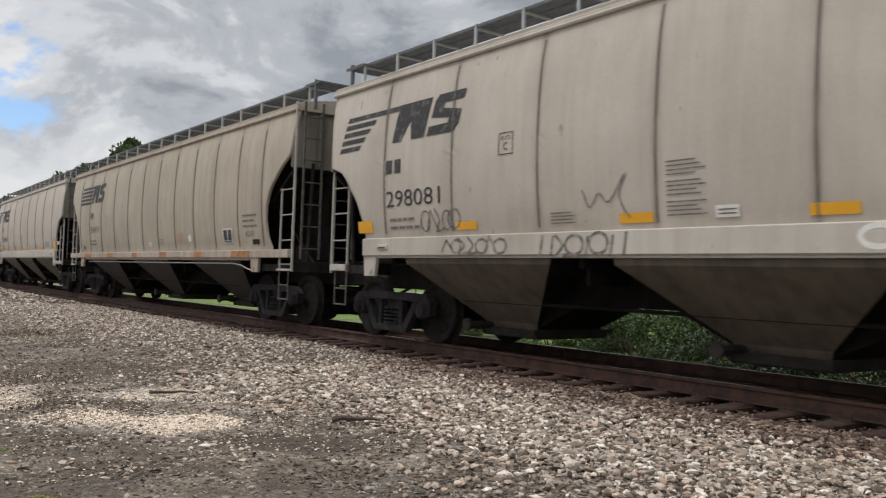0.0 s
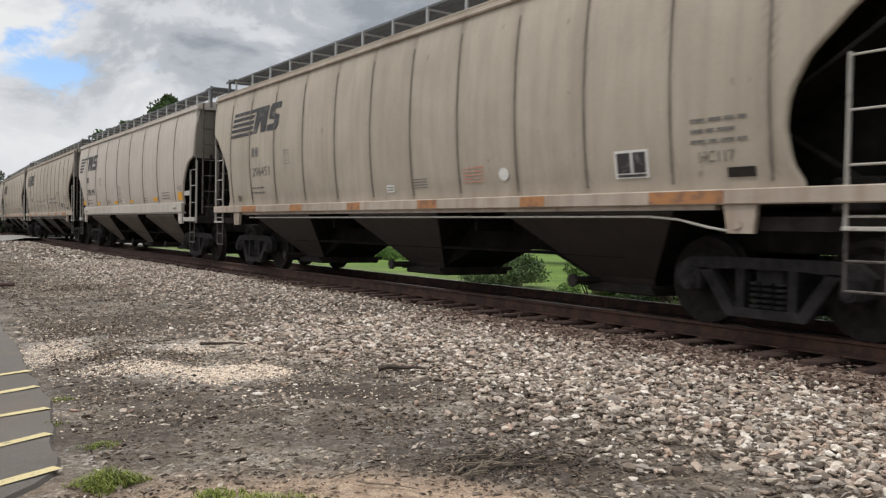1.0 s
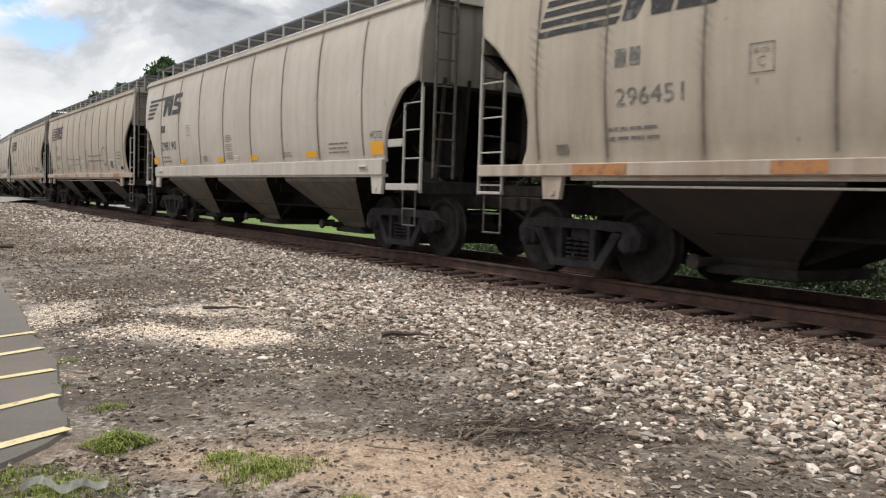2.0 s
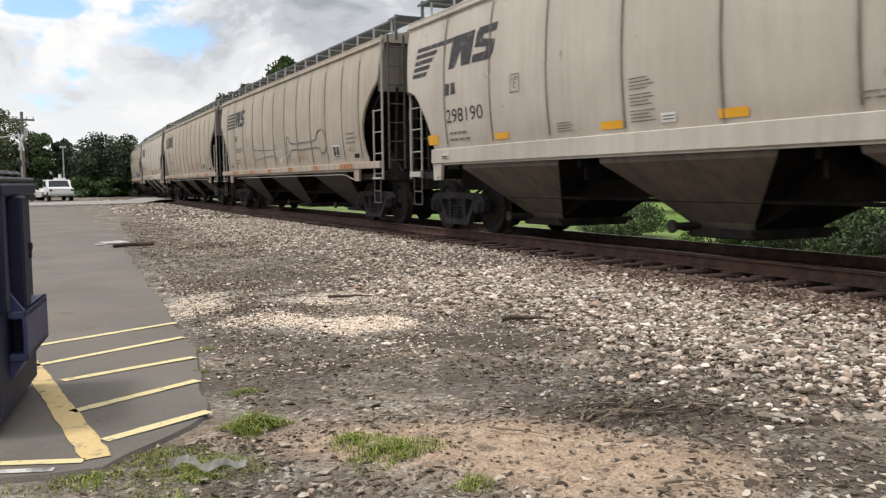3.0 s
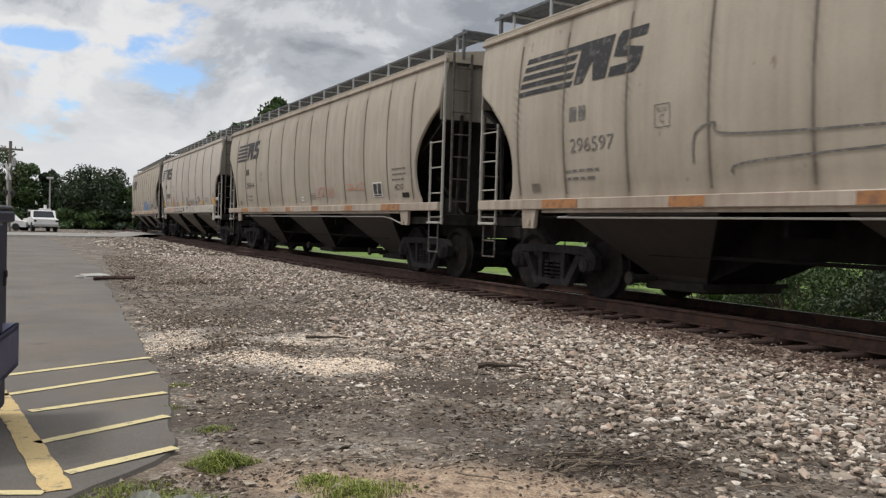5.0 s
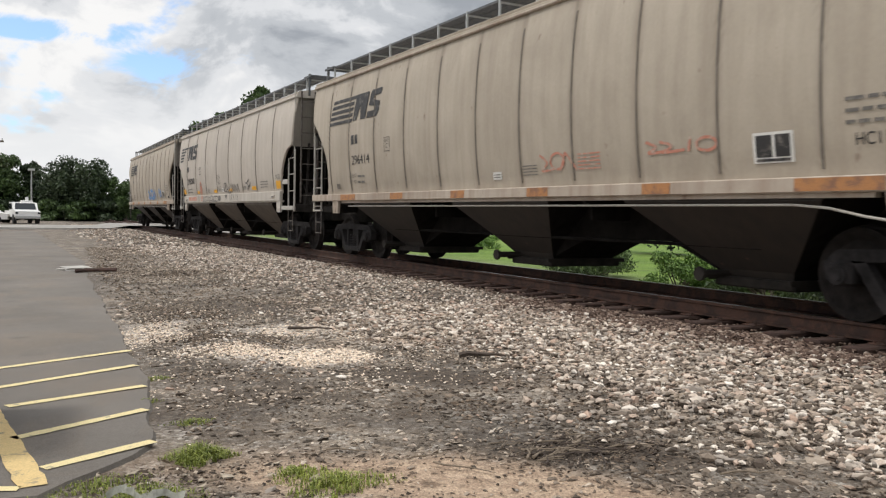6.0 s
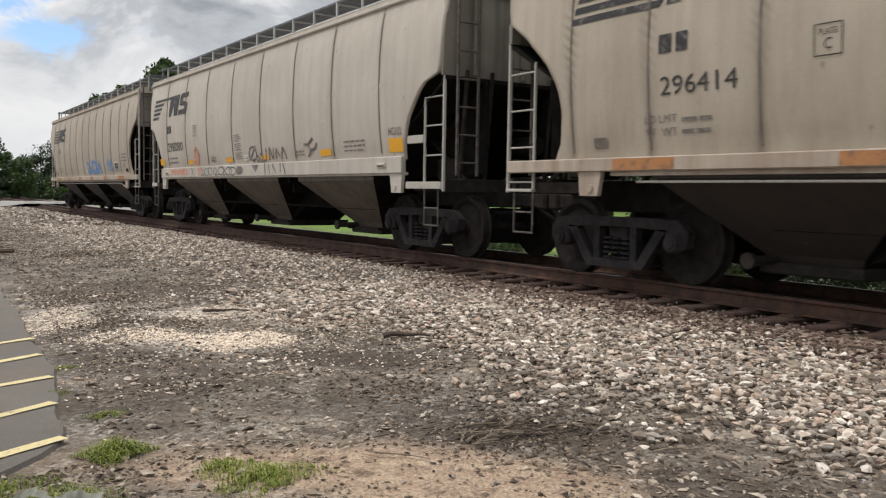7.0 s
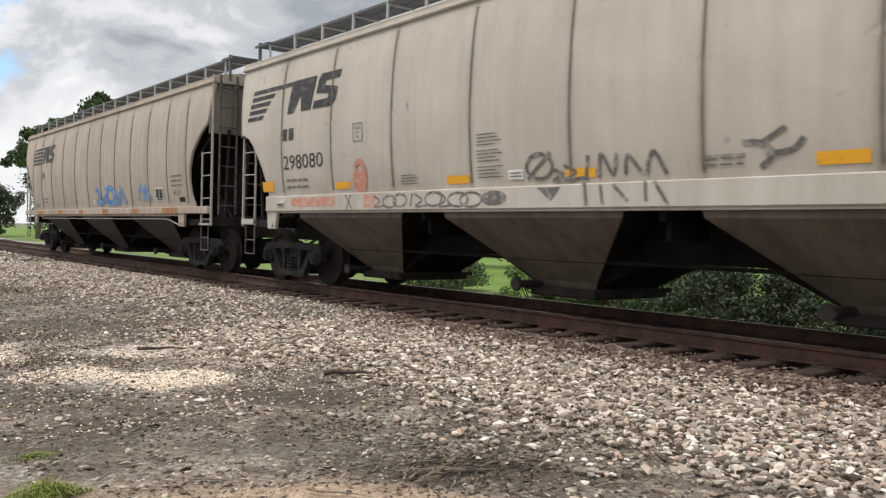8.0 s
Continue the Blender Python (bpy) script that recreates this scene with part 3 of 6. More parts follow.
def build_body(kind, car, paint_m, sill_m, under_m):
    zs = [kind.sill[1] - 0.05 + (4.06 - kind.sill[1] + 0.05) * i / 22 for i in range(23)]
    for sx in (-1, 1):
        mb = MB()
        us_n = 260
        grime = []
        for j, z in enumerate(zs):
            e = kind.end_u(z)
            for i in range(us_n + 1):
                u = -e + 2 * e * i / us_n
                mb.v.append(side_point(kind, sx, u, z))
                near = min(abs(u - q) for q in kind.ribs)
                foot = 0.35 * max(0.0, 1 - (z - kind.sill[1]) / 0.35) + 0.25 * max(0.0, (z - 3.8) / 0.3)
                grime.append(min(1.0, 0.85 * math.exp(-(near / 0.045) ** 2) + 0.20 * math.exp(-near / 0.22) + foot))
            if j:
                a, b = (j - 1) * (us_n + 1), j * (us_n + 1)
                mb.f += [(a + i, a + i + 1, b + i + 1, b + i) for i in range(us_n)]
        # sheet thickness along the cut ends
        n0 = len(mb.v)
        for j, z in enumerate(zs):
            e = kind.end_u(z)
            for s_, i in ((-1, 0), (1, us_n)):
                x, y, zz = mb.v[j * (us_n + 1) + i]
                mb.v.append((x - sx * 0.05, y, zz))
            if j:
                for c, i in ((0, 0), (1, us_n)):
                    mb.f.append(((j - 1) * (us_n + 1) + i, j * (us_n + 1) + i, n0 + 2 * j + c, n0 + 2 * j - 2 + c))
        sheet = part("side_sheet", mb, paint_m, car, "curved streaked side sheet", smooth=True)
        grime += [0.3] * (len(mb.v) - len(grime))
        sheet.data.attributes.new("seam", "FLOAT", "POINT").data.foreach_set("value", grime)
        rib = MB()
        for j, z in enumerate(zs[1:-1] if len(kind.ribs) < 10 else zs[1:-2]):
            w = side_w(z)
            rib.v += [(sx * (w - 0.01), -0.022, z), (sx * (w + 0.012), -0.012, z), (sx * (w + 0.012), 0.012, z), (sx * (w - 0.01), 0.022, z)]
            if j:
                a = 4 * j
                rib.f += [(a - 4 + i, a - 3 + i, a + 1 + i, a + i) for i in range(3)]
        me = rib.mesh("seam")
        me.materials.append(M_SEAM)
        for u in kind.ribs:
            part("seam", me, M_SEAM, car, at=pose(0, u, 0))
        # side sill
        lo, hi = kind.sill
        se = 6.93 if kind is KIND_A else kind.half
        sm = MB().box((sx * 1.50 - 0.05, -se, lo), (sx * 1.50 + 0.05, se, hi), 0.012)
        if kind is KIND_A:
            sm.box((sx * 1.46 - 0.05, -se, lo - 0.03), (sx * 1.46 + 0.05, se, lo + 0.02))
        else:
            sm.box((sx * 1.44 - 0.05, -6.8, lo - 0.05), (sx * 1.44 + 0.05, 6.8, lo + 0.01))
        part("side_sill", sm, sill_m, car, "pale side sill with stains")
        for e in (-1, 1):
            u = 6.72 if kind is KIND_A else 7.12
            b = MB()
            b.prism([(u - 0.2, lo + 0.02), (u + 0.2, lo + 0.02), (u + 0.16, 0.93), (u - 0.14, 0.93)], lambda a, c, d: (sx * 1.46 + sx * d, e * a, c), 0.06)
            b.tube((sx * 1.50, e * (u - 0.02), 1.02), (sx * 1.54, e * (u - 0.02), 1.02), 0.05, 10)
            part("jacking_bracket", b, sill_m, car)
    # eave lip and roof
    roof = MB()
    us = [-kind.top, -kind.top + 0.05, 0, kind.top - 0.05, kind.top]
    prof = [(-1.455, 4.03), (-1.48, 4.06), (-1.48, 4.11), (-1.445, 4.13), (-1.455, 4.17), (-1.40, 4.20), (-0.9, 4.28), (-0.45, 4.34), (0, 4.36), (0.45, 4.34), (0.9, 4.28), (1.40, 4.20), (1.455, 4.17), (1.445, 4.13), (1.48, 4.11), (1.48, 4.06), (1.455, 4.03)]
    for j, u in enumerate(us):
        roof.v += [(w, u, z) for w, z in prof]
        if j:
            a, b = (j - 1) * len(prof), j * len(prof)
            roof.f += [(a + i, a + i + 1, b + i + 1, b + i) for i in range(len(prof) - 1)]
    k = len(prof)
    roof.f += [tuple(range(k)), tuple(range(4 * k, 5 * k))]
    part("roof", roof, paint_m, car, "shallow arched roof with a rolled eave")
    for sx in (-1, 1):
        lip = MB()
        lip.tube((sx * 1.462, -kind.top, 4.06), (sx * 1.462, kind.top, 4.06), 0.032, 8)
        part("eave_angle", lip, sill_m, car)
    # end walls and slope sheets
    for e in (-1, 1):
        w = MB()
        zt = 2.72 if kind is KIND_A else 2.95
        out = [(-side_w(z) + 0.03, z) for z in (zt, 3.0, 3.3, 3.6, 3.85, 4.05)]
        out += [(-a, b) for a, b in reversed(out)]
        ue = kind.top - 0.08
        w.prism(out, lambda a, c, d: (a, e * (ue - d), c), 0.05)
        for x in (-0.95, 0, 0.95):
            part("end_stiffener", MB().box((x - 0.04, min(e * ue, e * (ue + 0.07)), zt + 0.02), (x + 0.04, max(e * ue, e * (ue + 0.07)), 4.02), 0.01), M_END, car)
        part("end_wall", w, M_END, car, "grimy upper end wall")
        s = MB()
        s.add([(-1.48, e * ue, zt), (1.48, e * ue, zt), (1.44, e * 5.8, 1.2), (-1.44, e * 5.8, 1.2),
               (-1.48, e * ue, zt - 0.06), (1.48, e * ue, zt - 0.06), (1.44, e * 5.72, 1.2), (-1.44, e * 5.72, 1.2)],
              [(0, 1, 2, 3), (7, 6, 5, 4), (0, 4, 5, 1), (2, 6, 7, 3), (0, 3, 7, 4), (1, 5, 6, 2)])
        for x in (-0.7, 0.7):
            s.add([(x - 0.03, e * ue, zt), (x + 0.03, e * ue, zt), (x + 0.03, e * 5.9, 1.2), (x - 0.03, e * 5.9, 1.2), (x, e * (ue + 0.05), 1.25)], [(0, 1, 4), (1, 2, 4), (2, 3, 4), (3, 0, 4)])
        # black here is the shade of the end recess, put into the colour
        part("end_slope_sheet", s, M_SHADE, car, "inclined end sheet, coloured black as shade")
        # end platform, posts, brake gear
        p = MB()
        h = kind.half
        p.box((-1.45, min(e * (h - 0.08), e * h), 0.95), (1.45, max(e * (h - 0.08), e * h), 1.16), 0.01)
        p.box((-0.35, min(e * 5.4, e * (h + 0.02)), 0.72), (0.35, max(e * 5.4, e * (h + 0.02)), 1.14), 0.02)
        for x in (-0.62, 0.62, -1.1, 1.1):
            p.tube((x, e * (h - 0.06), 1.1), (x, e * (ue + 0.03), zt + 0.1), 0.035, 6)
        for x in (-0.9, 0.9):
            p.tube((x, e * (h - 0.1), 1.1), (x * 0.9, e * (h - 1.5), 1.95), 0.03, 6)
        p.box((-1.4, min(e * 7.1, e * (h - 0.1)), 0.96), (-1.32, max(e * 7.1, e * (h - 0.1)), 1.1))
        p.box((1.32, min(e * 7.1, e * (h - 0.1)), 0.96), (1.4, max(e * 7.1, e * (h - 0.1)), 1.1))
        part("end_frame", p, M_DARK, car, "dark steel end frame and posts")
        c = MB()
        c.box((-0.1, min(e * h, e * (kind.length / 2 - 0.12)), 0.74), (0.1, max(e * h, e * (kind.length / 2 - 0.12)), 0.94), 0.02)
        c.box((-0.15, min(e * (kind.length / 2 - 0.26), e * (kind.length / 2 - 0.02)), 0.70), (0.13, max(e * (kind.length / 2 - 0.26), e * (kind.length / 2 - 0.02)), 0.98), 0.04)
        c.tube((0.3, e * h, 0.8), (0.24, e * (kind.length / 2 - 0.12), 0.5), 0.03, 6)
        part("coupler", c, M_DARK, car, "dark knuckle coupler")
        br = MB().tube((0.55, e * (h - 0.75), 1.75), (0.55, e * (h - 0.15), 1.75), 0.16, 12)
        part("brake_cylinder", br, M_DARK, car)
        br = MB().box((-0.9, min(e * (h - 1.0), e * (h - 0.5)), 1.15), (-0.35, max(e * (h - 1.0), e * (h - 0.5)), 1.5), 0.03)
        part("air_reservoir", br, M_DARK, car)
    if kind is KIND_B:
        pipe = MB()
        run = [(6.4, 1.10), (-5.9, 1.10), (-6.3, 1.07), (-6.7, 0.99), (-7.0, 0.95)]
        for (a, c), (b, d) in zip(run, run[1:]):
            pipe.tube((-1.47, a, c), (-1.47, b, d), 0.014, 6)
        part("brake_pipe", pipe, M_RUNG, car, "thin pale pipe under the sill")
    else:
        for e in (-1, 1):
            part("grab_plate", MB().box((-1.5, min(e * 7.03, e * 7.5), 1.72), (-1.46, max(e * 7.03, e * 7.5), 1.85), 0.008), M_RUNG, car) if e < 0 else None
            vb = part("vent_box", MB().box((-1.575, min(e * 6.16, e * 6.44), 1.345), (-1.54, max(e * 6.16, e * 6.44), 1.425), 0.008), M_SILL_A, car)
            part("slot", MB().box((-1.580, min(e * 6.19, e * 6.41), 1.365), (-1.572, max(e * 6.19, e * 6.41), 1.385), 0.002), M_DARK, vb)
    # centre sill and hoppers
    part("centre_sill", MB().box((-0.3, -6.4, 0.78), (0.3, 6.4, 1.18), 0.02), M_DARK, car)
    c0, hl = kind.hop
    hop = MB()
    top, bot = 1.5, 0.34
    T = [(-1.45, -hl), (1.45, -hl), (1.45, hl), (-1.45, hl)]
    B = [(-0.66, -0.56), (0.66, -0.56), (0.66, 0.56), (-0.66, 0.56)]
    R = [(-1.43, -hl * 0.93), (1.43, -hl * 0.93), (1.43, hl * 0.93), (-1.43, hl * 0.93)]
    hop.v = [(x, y, top) for x, y in T] + [(x, y, 1.14) for x, y in R] + [(x, y, bot) for x, y in B] + [(x * .92, y * .92, bot - 0.1) for x, y in B]
    for r in range(3):
        hop.f += [(4 * r + i, 4 * r + (i + 1) % 4, 4 * r + 4 + (i + 1) % 4, 4 * r + 4 + i) for i in range(4)]
    hop.f += [(12, 13, 14, 15), (0, 1, 2, 3)]
    hop_me = hop.mesh("hopper")
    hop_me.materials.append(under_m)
    hop_me.materials.append(M_SHADE)
    # faces turned along the car get the shade colour, sides keep the paint
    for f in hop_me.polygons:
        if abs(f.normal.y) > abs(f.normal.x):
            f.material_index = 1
    gate = MB().box((-0.7, -0.6, 0.13), (0.7, 0.6, 0.25), 0.02)
    gate.box((-0.78, -0.62, 0.2), (0.78, -0.56, 0.26)).box((-0.78, 0.56, 0.2), (0.78, 0.62, 0.26))
    gate.tube((-1.1, 0.45, 0.28), (-0.5, 0.45, 0.28), 0.05, 8)
    gate.tube((-1.12, 0.45, 0.28), (-1.07, 0.45, 0.28), 0.09, 8)
    gate_me = gate.mesh("outlet_gate")
    gate_me.materials.append(M_DARK)
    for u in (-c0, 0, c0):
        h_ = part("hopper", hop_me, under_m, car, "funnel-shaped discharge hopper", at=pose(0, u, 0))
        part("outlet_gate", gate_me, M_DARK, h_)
    brace = MB()
    for u in (-c0 / 2, c0 / 2):
        brace.box((-1.42, u - 0.04, 1.1), (1.42, u + 0.04, 1.3)).box((-1.3, u - 0.03, 0.9), (1.3, u + 0.03, 1.12))
    # solid black blocks fill the gaps, in place of shaded slope sheets
    for u in (-c0 / 2, c0 / 2):
        sad = MB()
        g = c0 / 2 - 0.58
        sad.prism([(-g, 0.30), (-g * 0.5, 0.64), (g * 0.5, 0.64), (g, 0.30), (g * 0.6, 1.2), (-g * 0.6, 1.2)], lambda a, c, d, u=u: (-0.62 + d, u + a, c), 1.24)
        part("inner_slope_sheet", sad, M_SHADE, car, "black fill for the shaded slope sheets between the hoppers")
    brace.tube((-0.9, -5, 0.62), (-0.9, 5, 0.62), 0.025, 6)
    # bearers between the hoppers are coloured as shade too
    part("cross_bearer", brace, M_SHADE, car)


def build_ladders(kind, car):
    h = kind.half
    for sx in (-1, 1):
        for e in (-1, 1):
            tall = e * sx > 0            # the near right corner and its opposite carry the tall ladder
            x = sx * 1.475
            u1, u2 = e * (h + 0.03), e * (h - 0.5)
            z1, z2 = (4.2, 2.43 if kind is KIND_A else 2.57) if tall else (2.75 if kind is KIND_A else 3.22, 2.43 if kind is KIND_A else 2.66)
            lad = part("ladder", MB().box((x - 0.024, min(u1, u1 + e * .036), 0.96), (x + 0.024, max(u1, u1 + e * .036), z1), 0.006), M_RUNG, car, "pale steel side ladder")
            part("ladder_post", MB().box((x - 0.02, min(u2, u2 + e * .028), 0.98), (x + 0.02, max(u2, u2 + e * .028), z2), 0.006), M_RUNG, lad)
            for z in (1.52, 1.98, 2.42) if kind is KIND_A else (1.10, 1.56, 2.05, 2.54):
                part("rung", MB().tube((x - 0.01 * sx, u1, z), (x - 0.01 * sx, u2, z), 0.012, 6), M_RUNG, lad)
            z = u2
            if kind is KIND_A and tall:
                z = e * 7.04
            part("step_plate", MB().box((x - 0.05, min(u1, z), 1.0 if kind is KIND_A else 0.97), (x + 0.03, max(u1, z), 1.11 if kind is KIND_A else 1.01), 0.006), M_RUNG, lad)
            st = MB()
            for u in (u1 - e * 0.12, u2 + e * 0.02):
                st.tube((x, u, 1.0), (x, u, 0.42), 0.014, 6)
            for z in (0.7, 0.43):
                st.tube((x, u1 - e * 0.12, z), (x, u2 + e * 0.02, z), 0.014, 6)
            part("stirrup_step", st, M_RUNGDK, lad)
            # end ladder
            le = MB()
            ue = e * (kind.top + 0.05)
            for xx in (sx * 1.36, sx * 0.98):
                le.box((xx - 0.02, min(ue, ue + e * .04), 1.2), (xx + 0.02, max(ue, ue + e * .04), 4.2), 0.006)
            for i in range(7):
                le.tube((sx * 1.36, ue + e * .02, 1.4 + 0.42 * i), (sx * 0.98, ue + e * .02, 1.4 + 0.42 * i), 0.014, 6)
            part("end_ladder", le, M_RUNGDK, car, "rusty end ladder")


def build_walkway(kind, car):
    L_ = kind.top - 0.35
    z = 4.64 if kind is KIND_A else 4.62
    for sx in (-1, 1):
        a, b = sx * 0.55, sx * 1.08
        lo, hi = min(a, b), max(a, b)
        g = MB()
        for x in (lo, (lo + hi) / 2, hi):
            g.box((x - 0.006, -L_, z - 0.04), (x + 0.006, L_, z))
        n = int(2 * L_ / 0.075)
        for i in range(n + 1):
            u = -L_ + 2 * L_ * i / n
            g.box((lo, u - 0.019, z - 0.03), (hi, u + 0.019, z - 0.004))
        w = part("walkway", g, M_GRATE, car, "open grating roof walkway", fix=False)
        post = MB().box((b - 0.02, -0.02, 4.16), (b + 0.02, 0.02, z + 0.015), 0.004)
        post.box((min(a, b), -0.015, z - 0.07), (max(a, b), 0.015, z - 0.04))
        me = post.mesh("walkway_post")
        me.materials.append(M_POST)
        k = 15
        for i in range(k + 1):
            part("walkway_post", me, M_POST, w, at=pose(0, -L_ + 2 * L_ * i / k, 0))
    for e in (-1, 1):
        g = MB()
        for i in range(9):
            u = e * (L_ - 0.05 + 0.07 * i)
            g.box((-1.15, u - 0.012, z - 0.03), (1.15, u + 0.012, z))
        for x in (-1.15, -0.4, 0.4, 1.15):
            g.box((x - 0.01, min(e * (L_ - 0.05), e * (L_ + 0.53)), z - 0.05), (x + 0.01, max(e * (L_ - 0.05), e * (L_ + 0.53)), z))
        for x in (-1.13, 1.13):
            g.box((x - 0.025, e * (L_ + 0.35) - 0.03, 4.1), (x + 0.025, e * (L_ + 0.35) + 0.03, z + 0.04))
        tagged(part("end_platform", g, M_GRATE, car), kind="stuff")
    hatch = MB()
    hatch.box((-0.45, -L_ + 0.6, 4.30), (0.45, L_ - 0.6, 4.43), 0.02)
    n = 9
    for i in range(n):
        u = -L_ + 1.3 + (2 * L_ - 2.6) * i / (n - 1)
        hatch.box((-0.5, u - 0.78, 4.42), (0.5, u + 0.78, 4.47), 0.015)
    part("roof_hatch", hatch, M_TAN if kind is KIND_B else M_GREY, car, "row of long roof hatch covers")


def wheel_mesh():
    mb = MB()
    n = 28
    prof = [(0.0, -0.05), (0.1, -0.06), (0.13, -0.03), (0.36, 0.0), (0.43, -0.045), (0.487, -0.045), (0.49, 0.06), (0.52, 0.075), (0.515, 0.10), (0.43, 0.10), (0.34, 0.05), (0.13, 0.03), (0.0, 0.05)]
    return mb, n, prof


def build_wheelset(parent):
    """Axle with two wheels, made about its own axis."""
    mb = MB().tube((-0.95, 0, 0), (0.95, 0, 0), 0.075, 12)
    ax = part("wheelset", mb, M_WHEEL, parent, "axle with two steel wheels")
    for sx in (-1, 1):
        w, n, prof = wheel_mesh()
        for r, d in prof:
            w.v += [(sx * (0.755 - d) , r * math.cos(2 * math.pi * i / n), r * math.sin(2 * math.pi * i / n)) for i in range(n)]
        for j in range(1, len(prof)):
            a, b = (j - 1) * n, j * n
            w.f += [(a + i, a + (i + 1) % n, b + (i + 1) % n, b + i) for i in range(n)]
        part("wheel", w, M_WHEEL, ax, smooth=False)
    return ax


WB = 0.95     # half the axle spacing


def build_truck(car, u):
    tr = part("truck", MB().box((-1.0, -0.2, 0.46), (1.0, 0.2, 0.72), 0.05).box((-0.3, -0.32, 0.6), (0.3, 0.32, 0.74), 0.03).box((-0.88, -0.27, 0.17), (0.88, 0.27, 0.5), 0.03), M_TRUCK, car, "dusty cast steel bogie", at=pose(0, u, -0.09))
    for sx in (-1, 1):
        pl = lambda a, c, d, sx=sx: (sx * (0.96 + d), a, c)
        f = MB()
        f.prism([(-1.14, 0.44), (-1.16, 0.62), (-1.0, 0.75), (-0.55, 0.77), (0.55, 0.77), (1.0, 0.75), (1.16, 0.62), (1.14, 0.44), (1.04, 0.40), (0.98, 0.60), (0.68, 0.63), (0.40, 0.65), (-0.40, 0.65), (-0.68, 0.63), (-0.98, 0.60), (-1.04, 0.40)], pl, 0.12)
        for e in (-1, 1):
            f.prism([(e * 0.84, 0.64), (e * 0.68, 0.64), (e * 0.34, 0.17), (e * 0.47, 0.14)], pl, 0.12)
            f.prism([(e * 0.36, 0.66), (e * 0.26, 0.66), (e * 0.26, 0.2), (e * 0.36, 0.2)], pl, 0.11)
        f.prism([(-0.46, 0.14), (0.46, 0.14), (0.38, 0.24), (-0.38, 0.24)], pl, 0.14)
        part("side_frame", f, M_TRUCK, tr, "cast side frame with open windows")
        for y in (-0.15, 0.0, 0.15):
            sp = MB()
            for i in range(5):
                sp.tube((sx * 1.0, y, 0.25 + i * 0.06), (sx * 1.0, y, 0.28 + i * 0.06), 0.07, 10)
            part("coil_spring", sp, M_TRUCK, tr)
        for e in (-1, 1):
            b = MB().box((sx * 0.99 - 0.13, e * WB - 0.13, 0.37), (sx * 0.99 + 0.10, e * WB + 0.13, 0.64), 0.04)
            b.tube((sx * 1.06, e * WB, 0.49), (sx * 1.15, e * WB, 0.49), 0.10, 14)
            b.tube((sx * 1.15, e * WB, 0.49), (sx * 1.165, e * WB, 0.49), 0.06, 10)
            part("axle_box", b, M_TRUCK, tr)
    for e in (-1, 1):
        ax = build_wheelset(tr)
        ax.location = (0, e * WB, 0.49)
    return tr


def build_car(kind, group):
    a = kind is KIND_A
    car = thing("hopper_car", "light grey covered hopper railcar with black lettering, rolling on the track" if a else "tan-grey covered hopper railcar with stained side sill, rolling on the track", "railcar", group)
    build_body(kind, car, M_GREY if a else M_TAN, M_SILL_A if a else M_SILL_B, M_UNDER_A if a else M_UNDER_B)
    build_ladders(kind, car)
    build_walkway(kind, car)
    for e in (-1, 1):
        build_truck(car, e * kind.truck)
    return car


ORDER = "ABABBAB"
first = {}
CARS = []
for k, c in enumerate(ORDER):
    if c not in first:
        first[c] = build_car(KIND_A if c == "A" else KIND_B, "cars of the freight train")
        CARS.append(first[c])
    else:
        CARS.append(copy_thing(first[c], pose(0, 0, 0)))


# ---- lettering and marks on the cars ----
BODY_UP = 0.09


def cut_grid(bm, axis, step):
    vals = [v.co[axis] for v in bm.verts]
    if not vals:
        return
    x = math.floor(min(vals) / step) * step + step
    while x < max(vals):
        co, no = [0, 0, 0], [0, 0, 0]
        co[axis], no[axis] = x, 1
        bmesh.ops.bisect_plane(bm, geom=bm.verts[:] + bm.edges[:] + bm.faces[:], plane_co=co, plane_no=no)
        x += step


def wrap(name, bm, kind, car, mat, proud=0.008, flat=False, label=""):
    """Lays a flat drawing (x: along, already as -u; y: height) on the near side sheet."""
    if not flat:
        cut_grid(bm, 1, 0.1)
        cut_grid(bm, 0, 0.25)
    for v in bm.verts:
        u, z = -v.co.x, v.co.y
        v.co = (-1.553, u, z) if flat else side_point(kind, -1, u, z, proud)
    me = bpy.data.meshes.new(name)
    bm.to_mesh(me)
    bm.free()
    me.materials.append(mat)
    ob = new(name, me)
    ob.parent = car
    return tagged(ob, label)


def shapes(name, polys, kind, car, mat, proud=0.008, flat=False, label=""):
    bm = bmesh.new()
    for p in polys:
        bm.faces.new([bm.verts.new((-u, z, 0)) for u, z in p])
    return wrap(name, bm, kind, car, mat, proud, flat, label)


def rect(u1, z1, u2, z2):
    return [(u1, z1), (u2, z1), (u2, z2), (u1, z2)]


def text_mesh(words, height, width):
    cu = bpy.data.curves.new("lettering", "FONT")
    cu.body = words
    cu.resolution_u = 3
    ob = new("lettering", cu)
    bpy.context.view_layer.update()
    me = bpy.data.meshes.new_from_object(ob.evaluated_get(bpy.context.evaluated_depsgraph_get()))
    bpy.data.objects.remove(ob)
    bm = bmesh.new()
    bm.from_mesh(me)
    xs, ys = [v.co.x for v in bm.verts], [v.co.y for v in bm.verts]
    x0, y0 = min(xs), min(ys)
    fx, fy = width / (max(xs) - x0), height / (max(ys) - y0)
    for v in bm.verts:
        v.co = ((v.co.x - x0) * fx, (v.co.y - y0) * fy, 0)
    return bm


